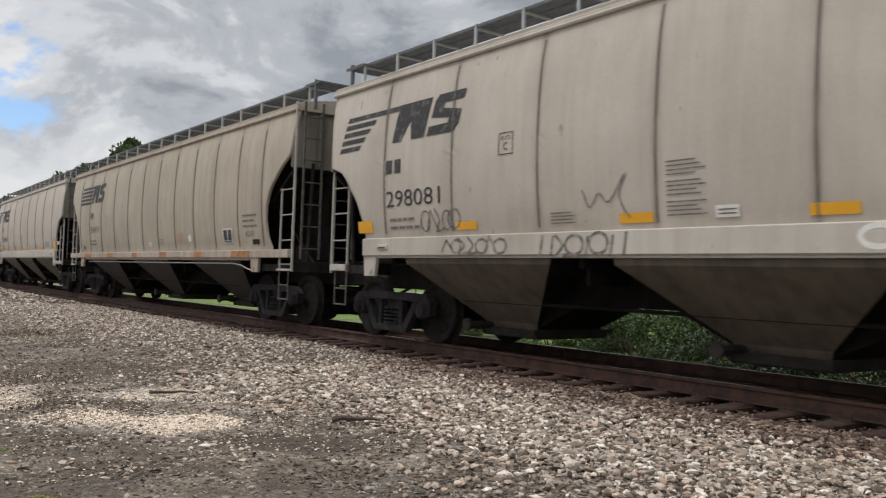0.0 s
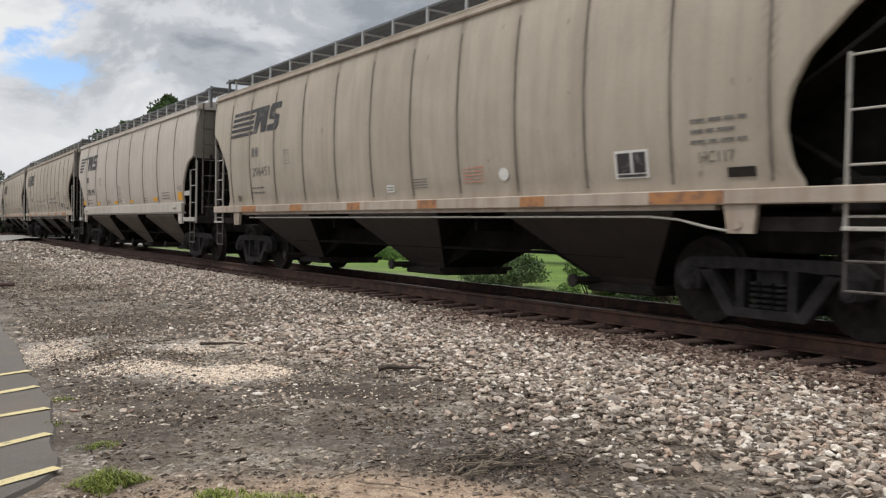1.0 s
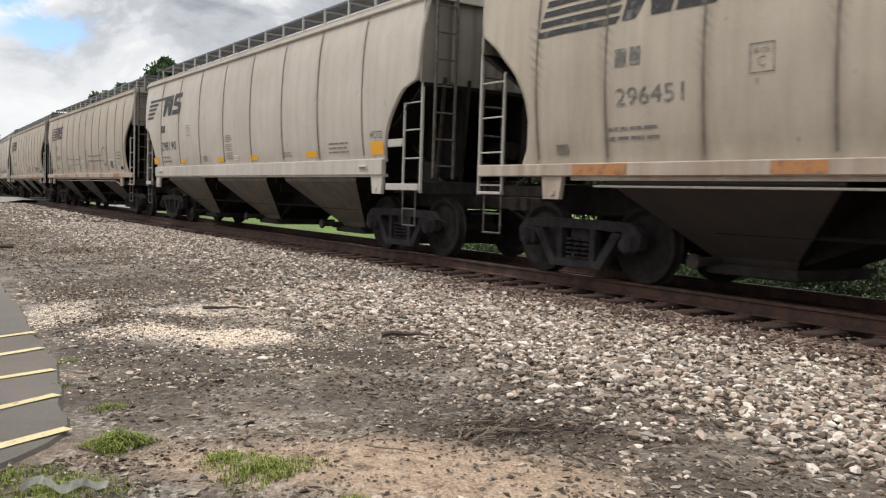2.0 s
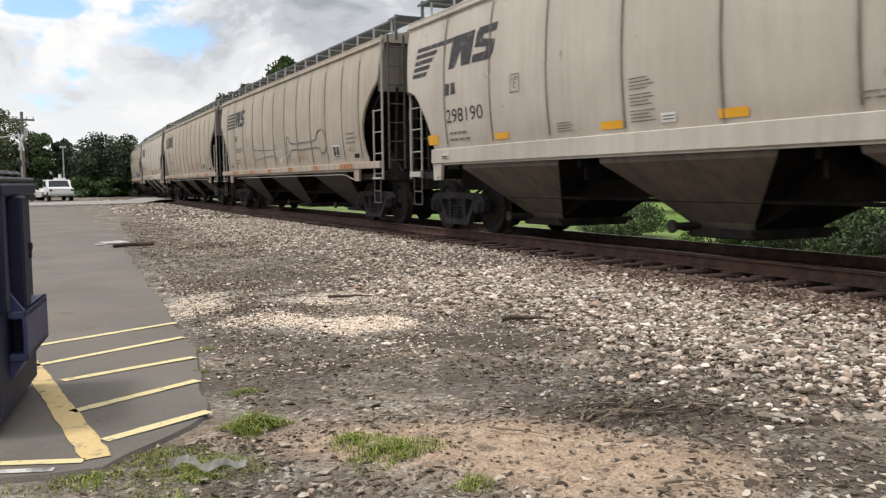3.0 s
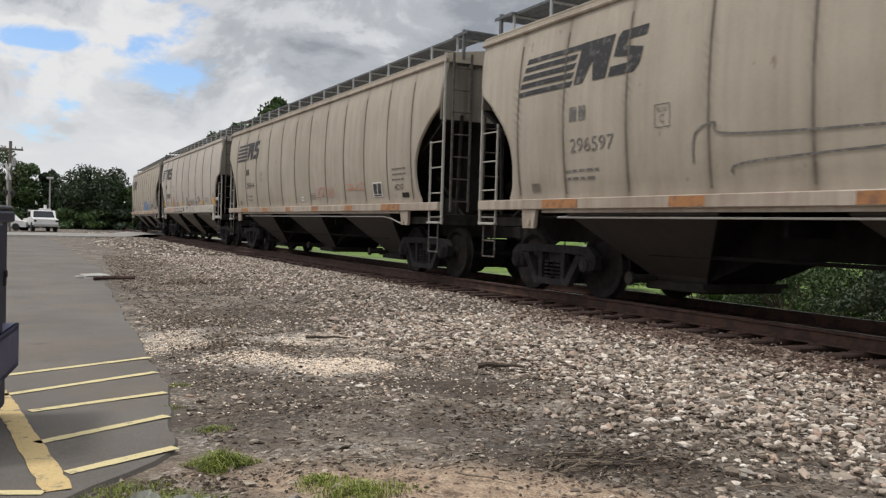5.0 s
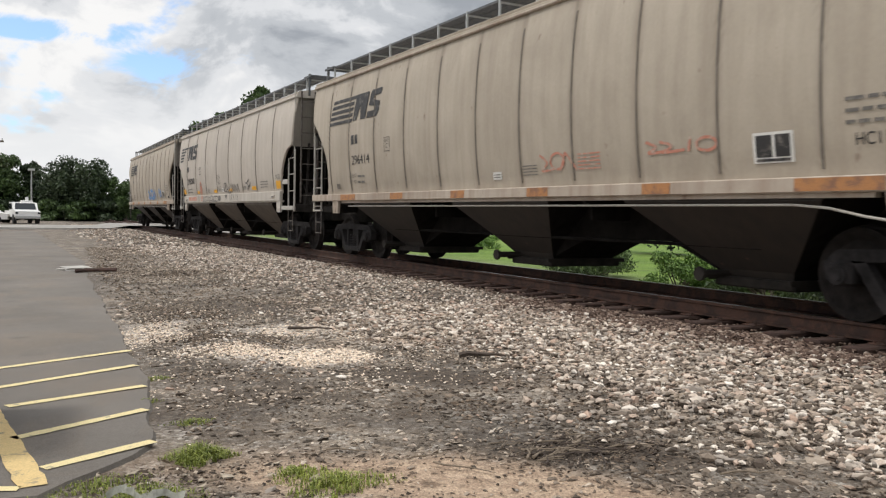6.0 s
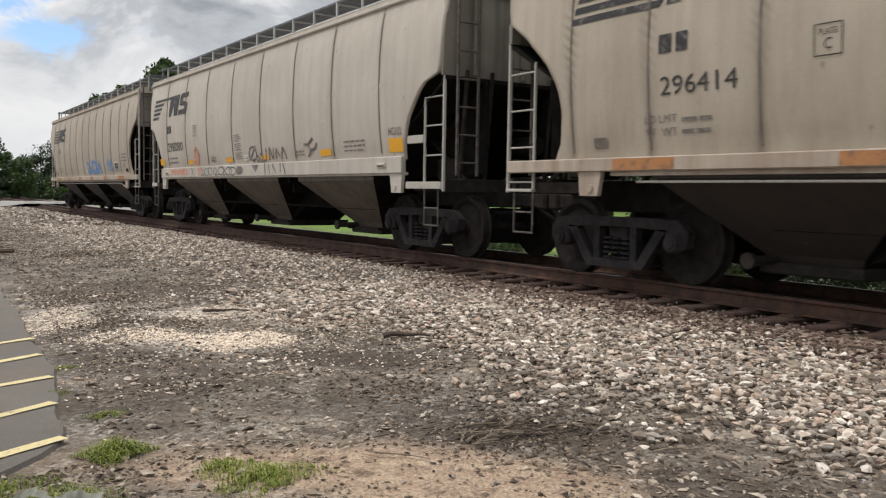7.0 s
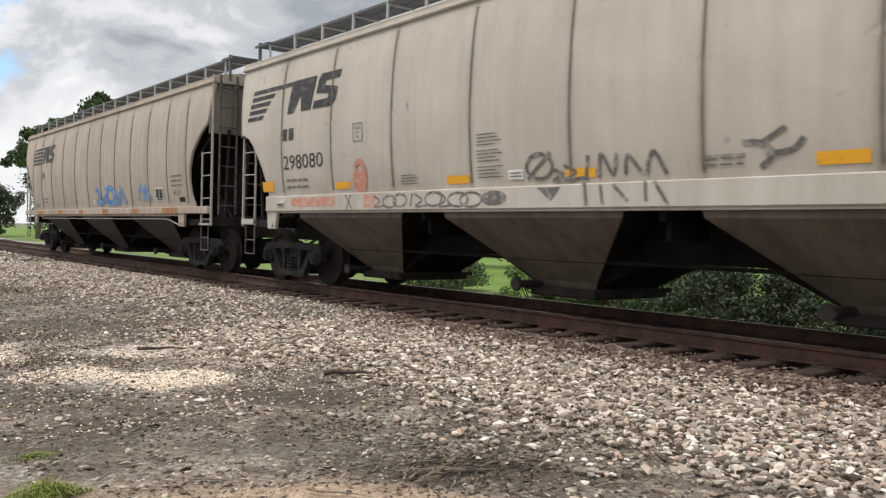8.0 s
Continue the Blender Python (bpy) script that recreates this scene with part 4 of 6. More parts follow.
def lettering(words, u, z, width, height, kind, car, mat, label=""):
    """Words from u towards smaller u, their foot at z."""
    bm = text_mesh(words, height, width)
    bmesh.ops.translate(bm, verts=bm.verts, vec=(-u, z, 0))
    return wrap("lettering", bm, kind, car, mat, label=label)


def bars(u, z, width, height, rows, kind, car, mat):
    """Writing too small to read: plain bars."""
    polys = []
    for i in range(rows):
        zz = z + height * (i + 0.2) / rows
        a = u
        while a > u - width * random.uniform(0.8, 1.0):
            w = random.uniform(0.10, 0.22)
            polys.append(rect(a, zz, max(a - w, u - width), zz + height * 0.34 / rows))
            a -= w + 0.035
    return tagged(shapes("small_print", polys, kind, car, mat), kind="stuff")


def lines(polys, kind, car, mat):
    tagged(shapes("data_panel", polys, kind, car, mat), kind="stuff")


def stroke(pts, width):
    """A ribbon of quads along points (u, z), with smoothed bends."""
    out = []
    P = [Vector(p) for p in pts]
    C = []
    for i in range(len(P) - 1):
        a, b, c, d = P[max(i - 1, 0)], P[i], P[i + 1], P[min(i + 2, len(P) - 1)]
        for k in range(6):
            t = k / 6
            C.append(0.5 * (2 * b + (c - a) * t + (2 * a - 5 * b + 4 * c - d) * t * t + (3 * b - a - 3 * c + d) * t ** 3))
    C.append(P[-1])
    for a, b in zip(C, C[1:]):
        d = b - a
        if d.length < 1e-5:
            continue
        d.normalize()
        n = Vector((-d.y, d.x)) * width / 2
        e = d * width * 0.2
        out.append([tuple(a - e - n), tuple(b + e - n), tuple(b + e + n), tuple(a - e + n)])
    return out


def scribble(u1, z1, u2, z2, n, width, seed):
    """Sprayed writing that cannot be read: bars, hooks and loops of its size."""
    r = random.Random(seed)
    out = []
    lo, hi = min(z1, z2), max(z1, z2)
    d = (u2 - u1) / n
    for i in range(n):
        c = u1 + d * (i + 0.5)
        w = d * r.uniform(0.55, 0.85)
        a, b = lo + (hi - lo) * r.uniform(0, 0.15), hi - (hi - lo) * r.uniform(0, 0.2)
        m = (a + b) / 2
        form = (2, 1, 0, 2, 3)[r.randrange(5)]
        if form == 0:
            out += stroke([(c, a), (c + w * 0.2, b)], width)
        elif form == 1:
            out += stroke([(c - w, b), (c, m), (c - w * 0.8, a), (c + w, a + 0.1 * (b - a))], width)
        elif form == 2:
            out += stroke([(c + w * math.cos(t), m + (b - a) / 2 * math.sin(t)) for t in (0.785 * q for q in range(9))], width)
        else:
            out += stroke([(c - w, a), (c - w * 0.3, b)], width) + stroke([(c - w * 0.3, b), (c + w, a)], width)
    return out


def logo(kind, car):
    """The maker's emblem as plain shapes: slanted stripes and two block forms."""
    a = kind is KIND_A
    polys = []
    for i in range(5):
        z = 2.99 + i * 0.125
        left = (7.74 if a else 7.46) - 0.05 * i
        end = (7.10, 6.97, 6.84, 6.68, 5.95)[i] if a else (6.06, 6.03, 6.0, 5.97, 5.6)[i]
        polys.append([(left, z), (end, z), (end - 0.07, z + 0.075), (left - 0.03, z + 0.075)])
    shapes("emblem_stripes", polys, kind, car, M_BLACK, label="black slanted emblem stripes")
    u, k = (6.10, 1.02) if a else (5.96, 0.86)

    def sl(pts):
        return [(u - p * k - (q - 3.0) * 0.28, q) for p, q in pts]
    n_form = [sl([(0.0, 3.0), (0.24, 3.0), (0.40, 3.30), (0.40, 3.57), (0.0, 3.57)]), sl([(0.40, 3.30), (0.52, 3.0), (0.84, 3.0), (0.84, 3.57), (0.58, 3.57), (0.40, 3.57)])]
    s_form = [sl([(0.92, 3.0), (1.52, 3.0), (1.62, 3.10), (1.36, 3.14), (0.92, 3.13)]), sl([(1.36, 3.14), (1.62, 3.10), (1.62, 3.30), (1.36, 3.26)]), sl([(0.94, 3.26), (1.36, 3.22), (1.62, 3.30), (1.18, 3.37), (0.94, 3.40)]), sl([(0.94, 3.40), (1.18, 3.37), (1.18, 3.45), (0.94, 3.50)]), sl([(0.94, 3.50), (1.18, 3.45), (1.62, 3.45), (1.62, 3.58), (1.0, 3.58)])]
    shapes("emblem_block", n_form, kind, car, M_BLACK, 0.009, label="black slanted emblem block")
    shapes("emblem_block", s_form, kind, car, M_BLACK, 0.009, label="black slanted emblem block")


def mark_car(k):
    car, kind = CARS[k], (KIND_A if ORDER[k] == "A" else KIND_B)
    a = kind is KIND_A
    number = ("298081", "296451", "298190", "296597", "296414", "298080", "")[k]
    ink = M_BLACK if k in (0, 2, 4, 5) else M_FADED
    logo(kind, car)
    # reporting mark as two plain bars, then the number
    shapes("reporting_mark", [rect(6.26, 2.52, 6.07, 2.73), rect(6.0, 2.52, 5.82, 2.73)] if a else [rect(6.04, 2.48, 5.86, 2.68), rect(5.80, 2.48, 5.64, 2.68)], kind, car, ink, label="faded black painted marks")
    if number:
        if a:
            lettering(number, 6.24, 2.0, 1.43, 0.25, kind, car, ink, "painted black car number")
        else:
            lettering(number, 6.02, 2.03, 1.0, 0.2, kind, car, ink, "painted black car number")
    if a:
        bars(6.16, 1.64, 0.85, 0.24, 2, kind, car, M_FADED)
        pu, pz = (3.5, 2.55) if k == 0 else (3.82, 2.34)
    else:
        if k == 4:
            lettering("LD LMT", 6.26, 1.74, 0.46, 0.085, kind, car, M_FADED)
            lettering("LT  WT", 6.24, 1.60, 0.44, 0.085, kind, car, M_FADED)
            bars(5.74, 1.59, 0.4, 0.25, 2, kind, car, M_FADED)
        else:
            bars(6.16, 1.62, 0.8, 0.22, 2, kind, car, M_FADED)
        pu, pz = 4.2, 2.22
    f = 0.012
    shapes("plate_mark", [rect(pu, pz, pu - 0.28, pz + f), rect(pu, pz + 0.28, pu - 0.28, pz + 0.28 + f), rect(pu, pz, pu - f, pz + 0.28), rect(pu - 0.28 + f, pz, pu - 0.28, pz + 0.28)], kind, car, ink)
    lettering("C", pu - 0.1, pz + 0.06, 0.08, 0.1, kind, car, ink)
    lettering("PLATE", pu - 0.05, pz + 0.19, 0.18, 0.055, kind, car, ink)
    # white label
    shapes("white_label", [rect(0.2, 1.62, -0.07, 1.74) if a else rect(-0.03, 1.52, -0.29, 1.64)], kind, car, M_DECAL, 0.010, label="small white paper label")
    shapes("label_print", [rect(0.17 if a else -0.06, 1.65 if a else 1.55, -0.04 if a else -0.26, 1.665 if a else 1.565), rect(0.17 if a else -0.06, 1.69 if a else 1.59, -0.04 if a else -0.26, 1.705 if a else 1.605)], kind, car, M_FADED, 0.013)
    if a:
        for u, z, w, h in ((7.12, 1.62, 0.44, 0.19), (4.46, 1.61, 0.47, 0.11), (1.46, 1.60, 0.47, 0.11), (-0.78, 1.60, 0.47, 0.11), (-3.83, 1.61, 0.48, 0.12), (-6.48, 1.60, 0.45, 0.23)):
            shapes("reflector", [rect(u, z, u - w, z + h)], kind, car, M_YELLOW, 0.009, label="orange-yellow reflector patch")
        lettering("HC122", -6.50, 1.88, 0.42, 0.125, kind, car, ink, "small black code")
        bars(-4.85, 1.65, 0.8, 0.24, 3, kind, car, M_FADED)
        bars(-2.66, 1.64, 0.45, 0.12, 2, kind, car, M_FADED)
        for j in range(3):
            lines([rect(0.8, 1.66 + 0.21 * j + 0.045 * i, 0.30 + 0.06 * ((i + j) % 3), 1.675 + 0.21 * j + 0.045 * i) for i in range(4)], kind, car, M_FADED)
        lines([rect(2.56, 1.63 + 0.04 * i, 2.14 + 0.05 * (i % 2), 1.645 + 0.04 * i) for i in range(4)], kind, car, M_FADED)
    else:
        for u, w in ((6.71, 0.91), (3.92, 0.6), (1.33, 0.5), (-1.1, 0.55), (-3.68, 0.5), (-5.95, 1.0)):
            shapes("reflector", [rect(u, 1.235, u - w, 1.365)], kind, car, M_RUSTY, flat=True, label="rust-orange reflector patch on the sill")
        lettering("HC117", -6.6, 1.66, 0.44, 0.12, kind, car, ink, "small black code")
        bars(-6.5, 1.84, 0.7, 0.33, 3, kind, car, M_FADED)
        shapes("defect_card", [rect(-5.38, 1.54, -5.9, 1.86)], kind, car, M_DECAL, 0.009, label="white framed service stencil")
        shapes("stencil_block", [rect(-5.42, 1.60, -5.63, 1.83), rect(-5.67, 1.60, -5.86, 1.83), rect(-5.42, 1.555, -5.86, 1.585)], kind, car, M_BLACK, 0.013)
        lines([rect(-0.9, 1.56 + 0.045 * i, -1.3, 1.575 + 0.045 * i) for i in range(4)], kind, car, M_FADED)
        lines([rect(-2.3, 1.60 + 0.05 * i, -2.8, 1.62 + 0.05 * i) for i in range(5)], kind, car, M_SPRAYRED)
        shapes("latch_plate", [rect(7.08, 1.50, 6.86, 1.62)], kind, car, M_SEAM, 0.012)
        shapes("latch_plate", [rect(-6.95, 1.5, -7.28, 1.6)], kind, car, M_DARK, 0.012)

    def spray(polys, mat, label, flat=False):
        tagged(shapes("graffiti", polys, kind, car, mat, 0.011, flat, label), kind="stuff")
    if k == 0:
        spray(scribble(4.68, 1.27, 3.36, 1.51, 7, 0.035, 5), M_SPRAY, "dark sprayed scrawl on the sill", True)
        spray(scribble(2.78, 1.24, 1.25, 1.51, 8, 0.038, 6), M_SPRAY, "dark sprayed scrawl on the sill", True)
        spray(scribble(5.28, 1.60, 4.42, 1.95, 5, 0.022, 7), M_SPRAY, "dark thin sprayed scrawl")
        spray(stroke([(2.0, 2.0), (1.9, 1.8), (1.75, 1.95), (1.6, 1.85), (1.35, 2.15), (1.45, 1.9), (1.3, 1.65)], 0.018), M_FADED, "faint grey scrawl")
        spray(scribble(-1.3, 1.28, -2.1, 1.5, 3, 0.05, 8), M_DECAL, "white sprayed scrawl on the sill", True)
    if k == 1:
        spray([[(-3.27 + 0.11 * math.cos(a), 1.69 + 0.09 * math.sin(a)) for a in (2 * math.pi * i / 14 for i in range(14))]], M_DECAL, "round white paint spot")
    if k == 3:
        spray(stroke([(3.55, 1.75), (3.5, 2.1), (3.2, 2.2), (2.95, 2.05), (0.6, 1.98), (0.35, 2.1), (0.05, 2.0), (0.1, 1.75), (0.35, 1.66), (0.6, 1.78), (2.7, 1.72), (2.95, 1.6)], 0.028), M_FADED, "long looping grey spray line")
        spray(stroke([(-1.35, 1.72), (-1.1, 1.76), (-1.05, 2.0), (-1.1, 2.26), (-1.35, 2.27), (-1.5, 2.10), (-2.4, 2.06), (-3.9, 2.08), (-4.2, 2.28), (-4.65, 2.32), (-4.85, 2.05), (-4.72, 1.74), (-4.4, 1.70), (-4.15, 1.86), (-2.8, 1.86), (-1.55, 1.88), (-1.35, 1.72)], 0.045), M_SPRAY, "long looping dark spray line")
        spray(scribble(0.2, 1.65, -0.6, 1.95, 5, 0.02, 11), M_DECAL, "pale scratched scrawl")
    if k == 4:
        spray(scribble(-1.45, 1.58, -2.2, 1.88, 3, 0.035, 12), M_SPRAYRED, "faint red scrawl")
        spray(scribble(-3.75, 1.72, -4.85, 1.90, 4, 0.035, 13), M_SPRAYRED, "faint red scrawl")
    if k == 5:
        spray(scribble(3.2, 1.28, 0.75, 1.5, 9, 0.035, 14), M_SPRAY, "dark sprayed scrawl on the sill", True)
        spray(stroke([(4.05, 1.5), (3.85, 1.27)], 0.03) + stroke([(3.9, 1.5), (4.02, 1.27)], 0.03), M_SPRAY, "small sprayed cross", True)
        spray([[(0.43 + 0.25 * math.cos(t), 1.39 + 0.10 * math.sin(t)) for t in (2 * math.pi * q / 14 for q in range(14))]], M_SPRAY, "dark round sprayed blot on the sill", True)
        spray(stroke([(-0.35 + 0.22 * math.cos(t), 1.76 + 0.15 * math.sin(t)) for t in (0.7 * q for q in range(10))], 0.045) + stroke([(-0.15, 1.62), (-0.55, 1.92)], 0.045), M_SPRAY, "dark sprayed loop")
        spray(scribble(-0.62, 1.58, -1.05, 1.75, 2, 0.045, 15), M_SPRAY, "dark sprayed scrawl")
        spray(stroke([(-1.1, 1.58), (-1.14, 1.84)], 0.05) + stroke([(-1.3, 1.6), (-1.34, 1.86), (-1.5, 1.62), (-1.56, 1.84)], 0.045) + stroke([(-1.68, 1.62), (-1.72, 1.82), (-1.88, 1.64)], 0.045) + stroke([(-1.95, 1.6), (-2.06, 1.84), (-2.22, 1.6)], 0.045), M_SPRAY, "dark sprayed strokes")
        spray(stroke([(-1.12, 1.53), (-1.16, 1.28)], 0.05) + stroke([(-1.36, 1.5), (-1.4, 1.30)], 0.045) + stroke([(-1.55, 1.5), (-1.75, 1.32)], 0.045) + stroke([(-1.98, 1.52), (-2.0, 1.32)], 0.045) + stroke([(-2.1, 1.52), (-2.28, 1.28)], 0.045), M_SPRAY, "dark sprayed strokes on the sill", True)
        spray([[(-0.35, 1.5), (-0.75, 1.5), (-0.6, 1.33)]], M_SPRAY, "dark sprayed wedge on the sill", True)
        spray(stroke([(-3.12, 1.86), (-3.3, 1.84), (-3.42, 1.74), (-3.3, 1.62)], 0.055) + stroke([(-3.3, 1.84), (-3.55, 1.97)], 0.05) + stroke([(-3.36, 1.74), (-3.6, 1.76), (-3.72, 1.86)], 0.055), M_SPRAY, "dark sprayed sign")
        spray(stroke([(3.85, 1.62), (3.78, 1.95), (3.62, 2.02), (3.5, 1.85), (3.55, 1.62), (3.75, 1.58)], 0.09) + [[(3.8, 1.62), (3.52, 1.62), (3.55, 1.9), (3.76, 1.9)]], M_SPRAYRED, "faint red sprayed loop")
        spray([rect(5.9, 1.33, 4.4, 1.48), rect(3.5, 1.3, 3.2, 1.5)], M_SPRAYRED, "faint pink stain on the sill", True)
        lettering("PAINT MFG DP", -2.63, 1.705, 0.5, 0.055, kind, car, M_SPRAY, "small stencilled grey words")
        lettering("GRAY", -2.63, 1.63, 0.17, 0.055, kind, car, M_SPRAY, "small stencilled grey word")
    if k == 6:
        spray(scribble(-0.5, 1.5, -3.0, 1.98, 5, 0.16, 18), M_SPRAYBLUE, "blue and white sprayed scrawl")
        spray(scribble(-4.2, 1.55, -5.0, 2.0, 2, 0.12, 19), M_SPRAYBLUE, "blue sprayed scrawl")


for k in range(7):
    mark_car(k)



# ---- loose stones ----
def rock_stuff(name, pts, sizes, mat, label, flat=0.65, seed=1, fine=True):
    """Many angular stones joined in one mesh; too many to count."""
    r = np.random.RandomState(seed)
    n = len(pts)
    g = (1 + 5 ** 0.5) / 2
    ico = np.array([(-1, g, 0), (1, g, 0), (-1, -g, 0), (1, -g, 0), (0, -1, g), (0, 1, g), (0, -1, -g), (0, 1, -g), (g, 0, -1), (g, 0, 1), (-g, 0, -1), (-g, 0, 1)]) / 1.9
    tri = np.array([(0, 11, 5), (0, 5, 1), (0, 1, 7), (0, 7, 10), (0, 10, 11), (1, 5, 9), (5, 11, 4), (11, 10, 2), (10, 7, 6), (7, 1, 8), (3, 9, 4), (3, 4, 2), (3, 2, 6), (3, 6, 8), (3, 8, 9), (4, 9, 5), (2, 4, 11), (6, 2, 10), (8, 6, 7), (9, 8, 1)])
    if not fine:
        ico = np.array([(1, 0, 0), (-1, 0, 0), (0, 1, 0), (0, -1, 0), (0, 0, 1), (0, 0, -1)], float)
        tri = np.array([(0, 2, 4), (2, 1, 4), (1, 3, 4), (3, 0, 4), (2, 0, 5), (1, 2, 5), (3, 1, 5), (0, 3, 5)])
    k = len(ico)
    V = ico[None] * (1 + r.uniform(-0.5, 0.45, (n, k, 3)))
    V *= np.stack([r.uniform(0.8, 1.6, n), r.uniform(0.45, 0.95, n), r.uniform(0.25, 0.62, n) * flat / 0.65], -1)[:, None]
    tx, a = r.uniform(-0.8, 0.8, n), r.uniform(0, 6.283, n)
    y, z = V[:, :, 1] * np.cos(tx)[:, None] - V[:, :, 2] * np.sin(tx)[:, None], V[:, :, 1] * np.sin(tx)[:, None] + V[:, :, 2] * np.cos(tx)[:, None]
    x = V[:, :, 0] * np.cos(a)[:, None] - y * np.sin(a)[:, None]
    y = V[:, :, 0] * np.sin(a)[:, None] + y * np.cos(a)[:, None]
    V = np.stack([x, y, z], -1) * sizes[:, None, None] / 2 + pts[:, None]
    F = (tri[None] + (np.arange(n) * k)[:, None, None]).reshape(-1, 3)
    me = bpy.data.meshes.new(name)
    me.vertices.add(n * k)
    me.vertices.foreach_set("co", V.astype(np.float32).ravel())
    me.loops.add(len(F) * 3)
    me.loops.foreach_set("vertex_index", F.astype(np.int32).ravel())
    me.polygons.add(len(F))
    me.polygons.foreach_set("loop_start", np.arange(0, len(F) * 3, 3, dtype=np.int32))
    me.update(calc_edges=True)
    me.shade_flat()
    me.materials.append(mat)
    tagged(new(name, me), label, "gravel", kind="stuff")


def stone_mat(name, *stops, patch=0.0):
    """Stones that differ one by one; patch: how far dust and mud tint them in broad areas."""
    m = Mat(name, 0.9)
    c = m.ramp(m.random(True), *stops)
    c = m.mix(1.0, c, m.ramp(m.noise(40, 5, 0.7), (0.25, 0.76), (0.75, 1.32)), "MULTIPLY")
    if patch:
        area = m.ramp(m.noise(0.75, 6, 0.62, (1, 1, 1), 0.5), (0.38, (0.50, 0.42, 0.35)), (0.50, (0.86, 0.80, 0.74)), (0.64, (1.18, 1.13, 1.06)))
        c = m.mix(patch, c, m.mix(1.0, c, area, "MULTIPLY"))
    m.color(c).bump(m.noise(90, 4, 0.6), 0.4, 0.006)
    return m.m


def scatter(n, x0, x1, y0, y1, seed, keep):
    r = np.random.RandomState(seed)
    x, y = r.uniform(x0, x1, n), r.uniform(y0, y1, n)
    ok = r.uniform(0, 1, n) < keep(x, y)
    x, y = x[ok], y[ok]
    return x, y, r


M_STONE = stone_mat("mixed_ballast_stone", (0.0, (0.075, 0.057, 0.044)), (0.18, (0.18, 0.145, 0.115)), (0.34, (0.34, 0.28, 0.22)), (0.50, (0.28, 0.25, 0.22)), (0.64, (0.50, 0.43, 0.36)), (0.75, (0.44, 0.32, 0.25)), (0.88, (0.66, 0.59, 0.51)), (1.0, (0.80, 0.75, 0.68)), patch=0.3)
M_STAINED = stone_mat("rust_stained_ballast", (0.0, (0.045, 0.026, 0.019)), (0.4, (0.10, 0.063, 0.046)), (0.75, (0.19, 0.132, 0.10)), (1.0, (0.34, 0.27, 0.22)))
M_CHIP = stone_mat("grey_gravel_chips", (0.0, (0.05, 0.040, 0.031)), (0.35, (0.135, 0.111, 0.089)), (0.7, (0.26, 0.218, 0.176)), (0.9, (0.41, 0.36, 0.305)), (1.0, (0.58, 0.52, 0.45)), patch=0.95)
M_PALE = stone_mat("pale_limestone_chips", (0.0, (0.50, 0.38, 0.28)), (0.35, (0.80, 0.65, 0.51)), (1.0, (0.88, 0.78, 0.66)))


M_MULCH = stone_mat("rotten_wood_litter", (0.0, (0.025, 0.018, 0.013)), (0.6, (0.075, 0.052, 0.036)), (0.9, (0.16, 0.115, 0.08)), (1.0, (0.36, 0.30, 0.24)))


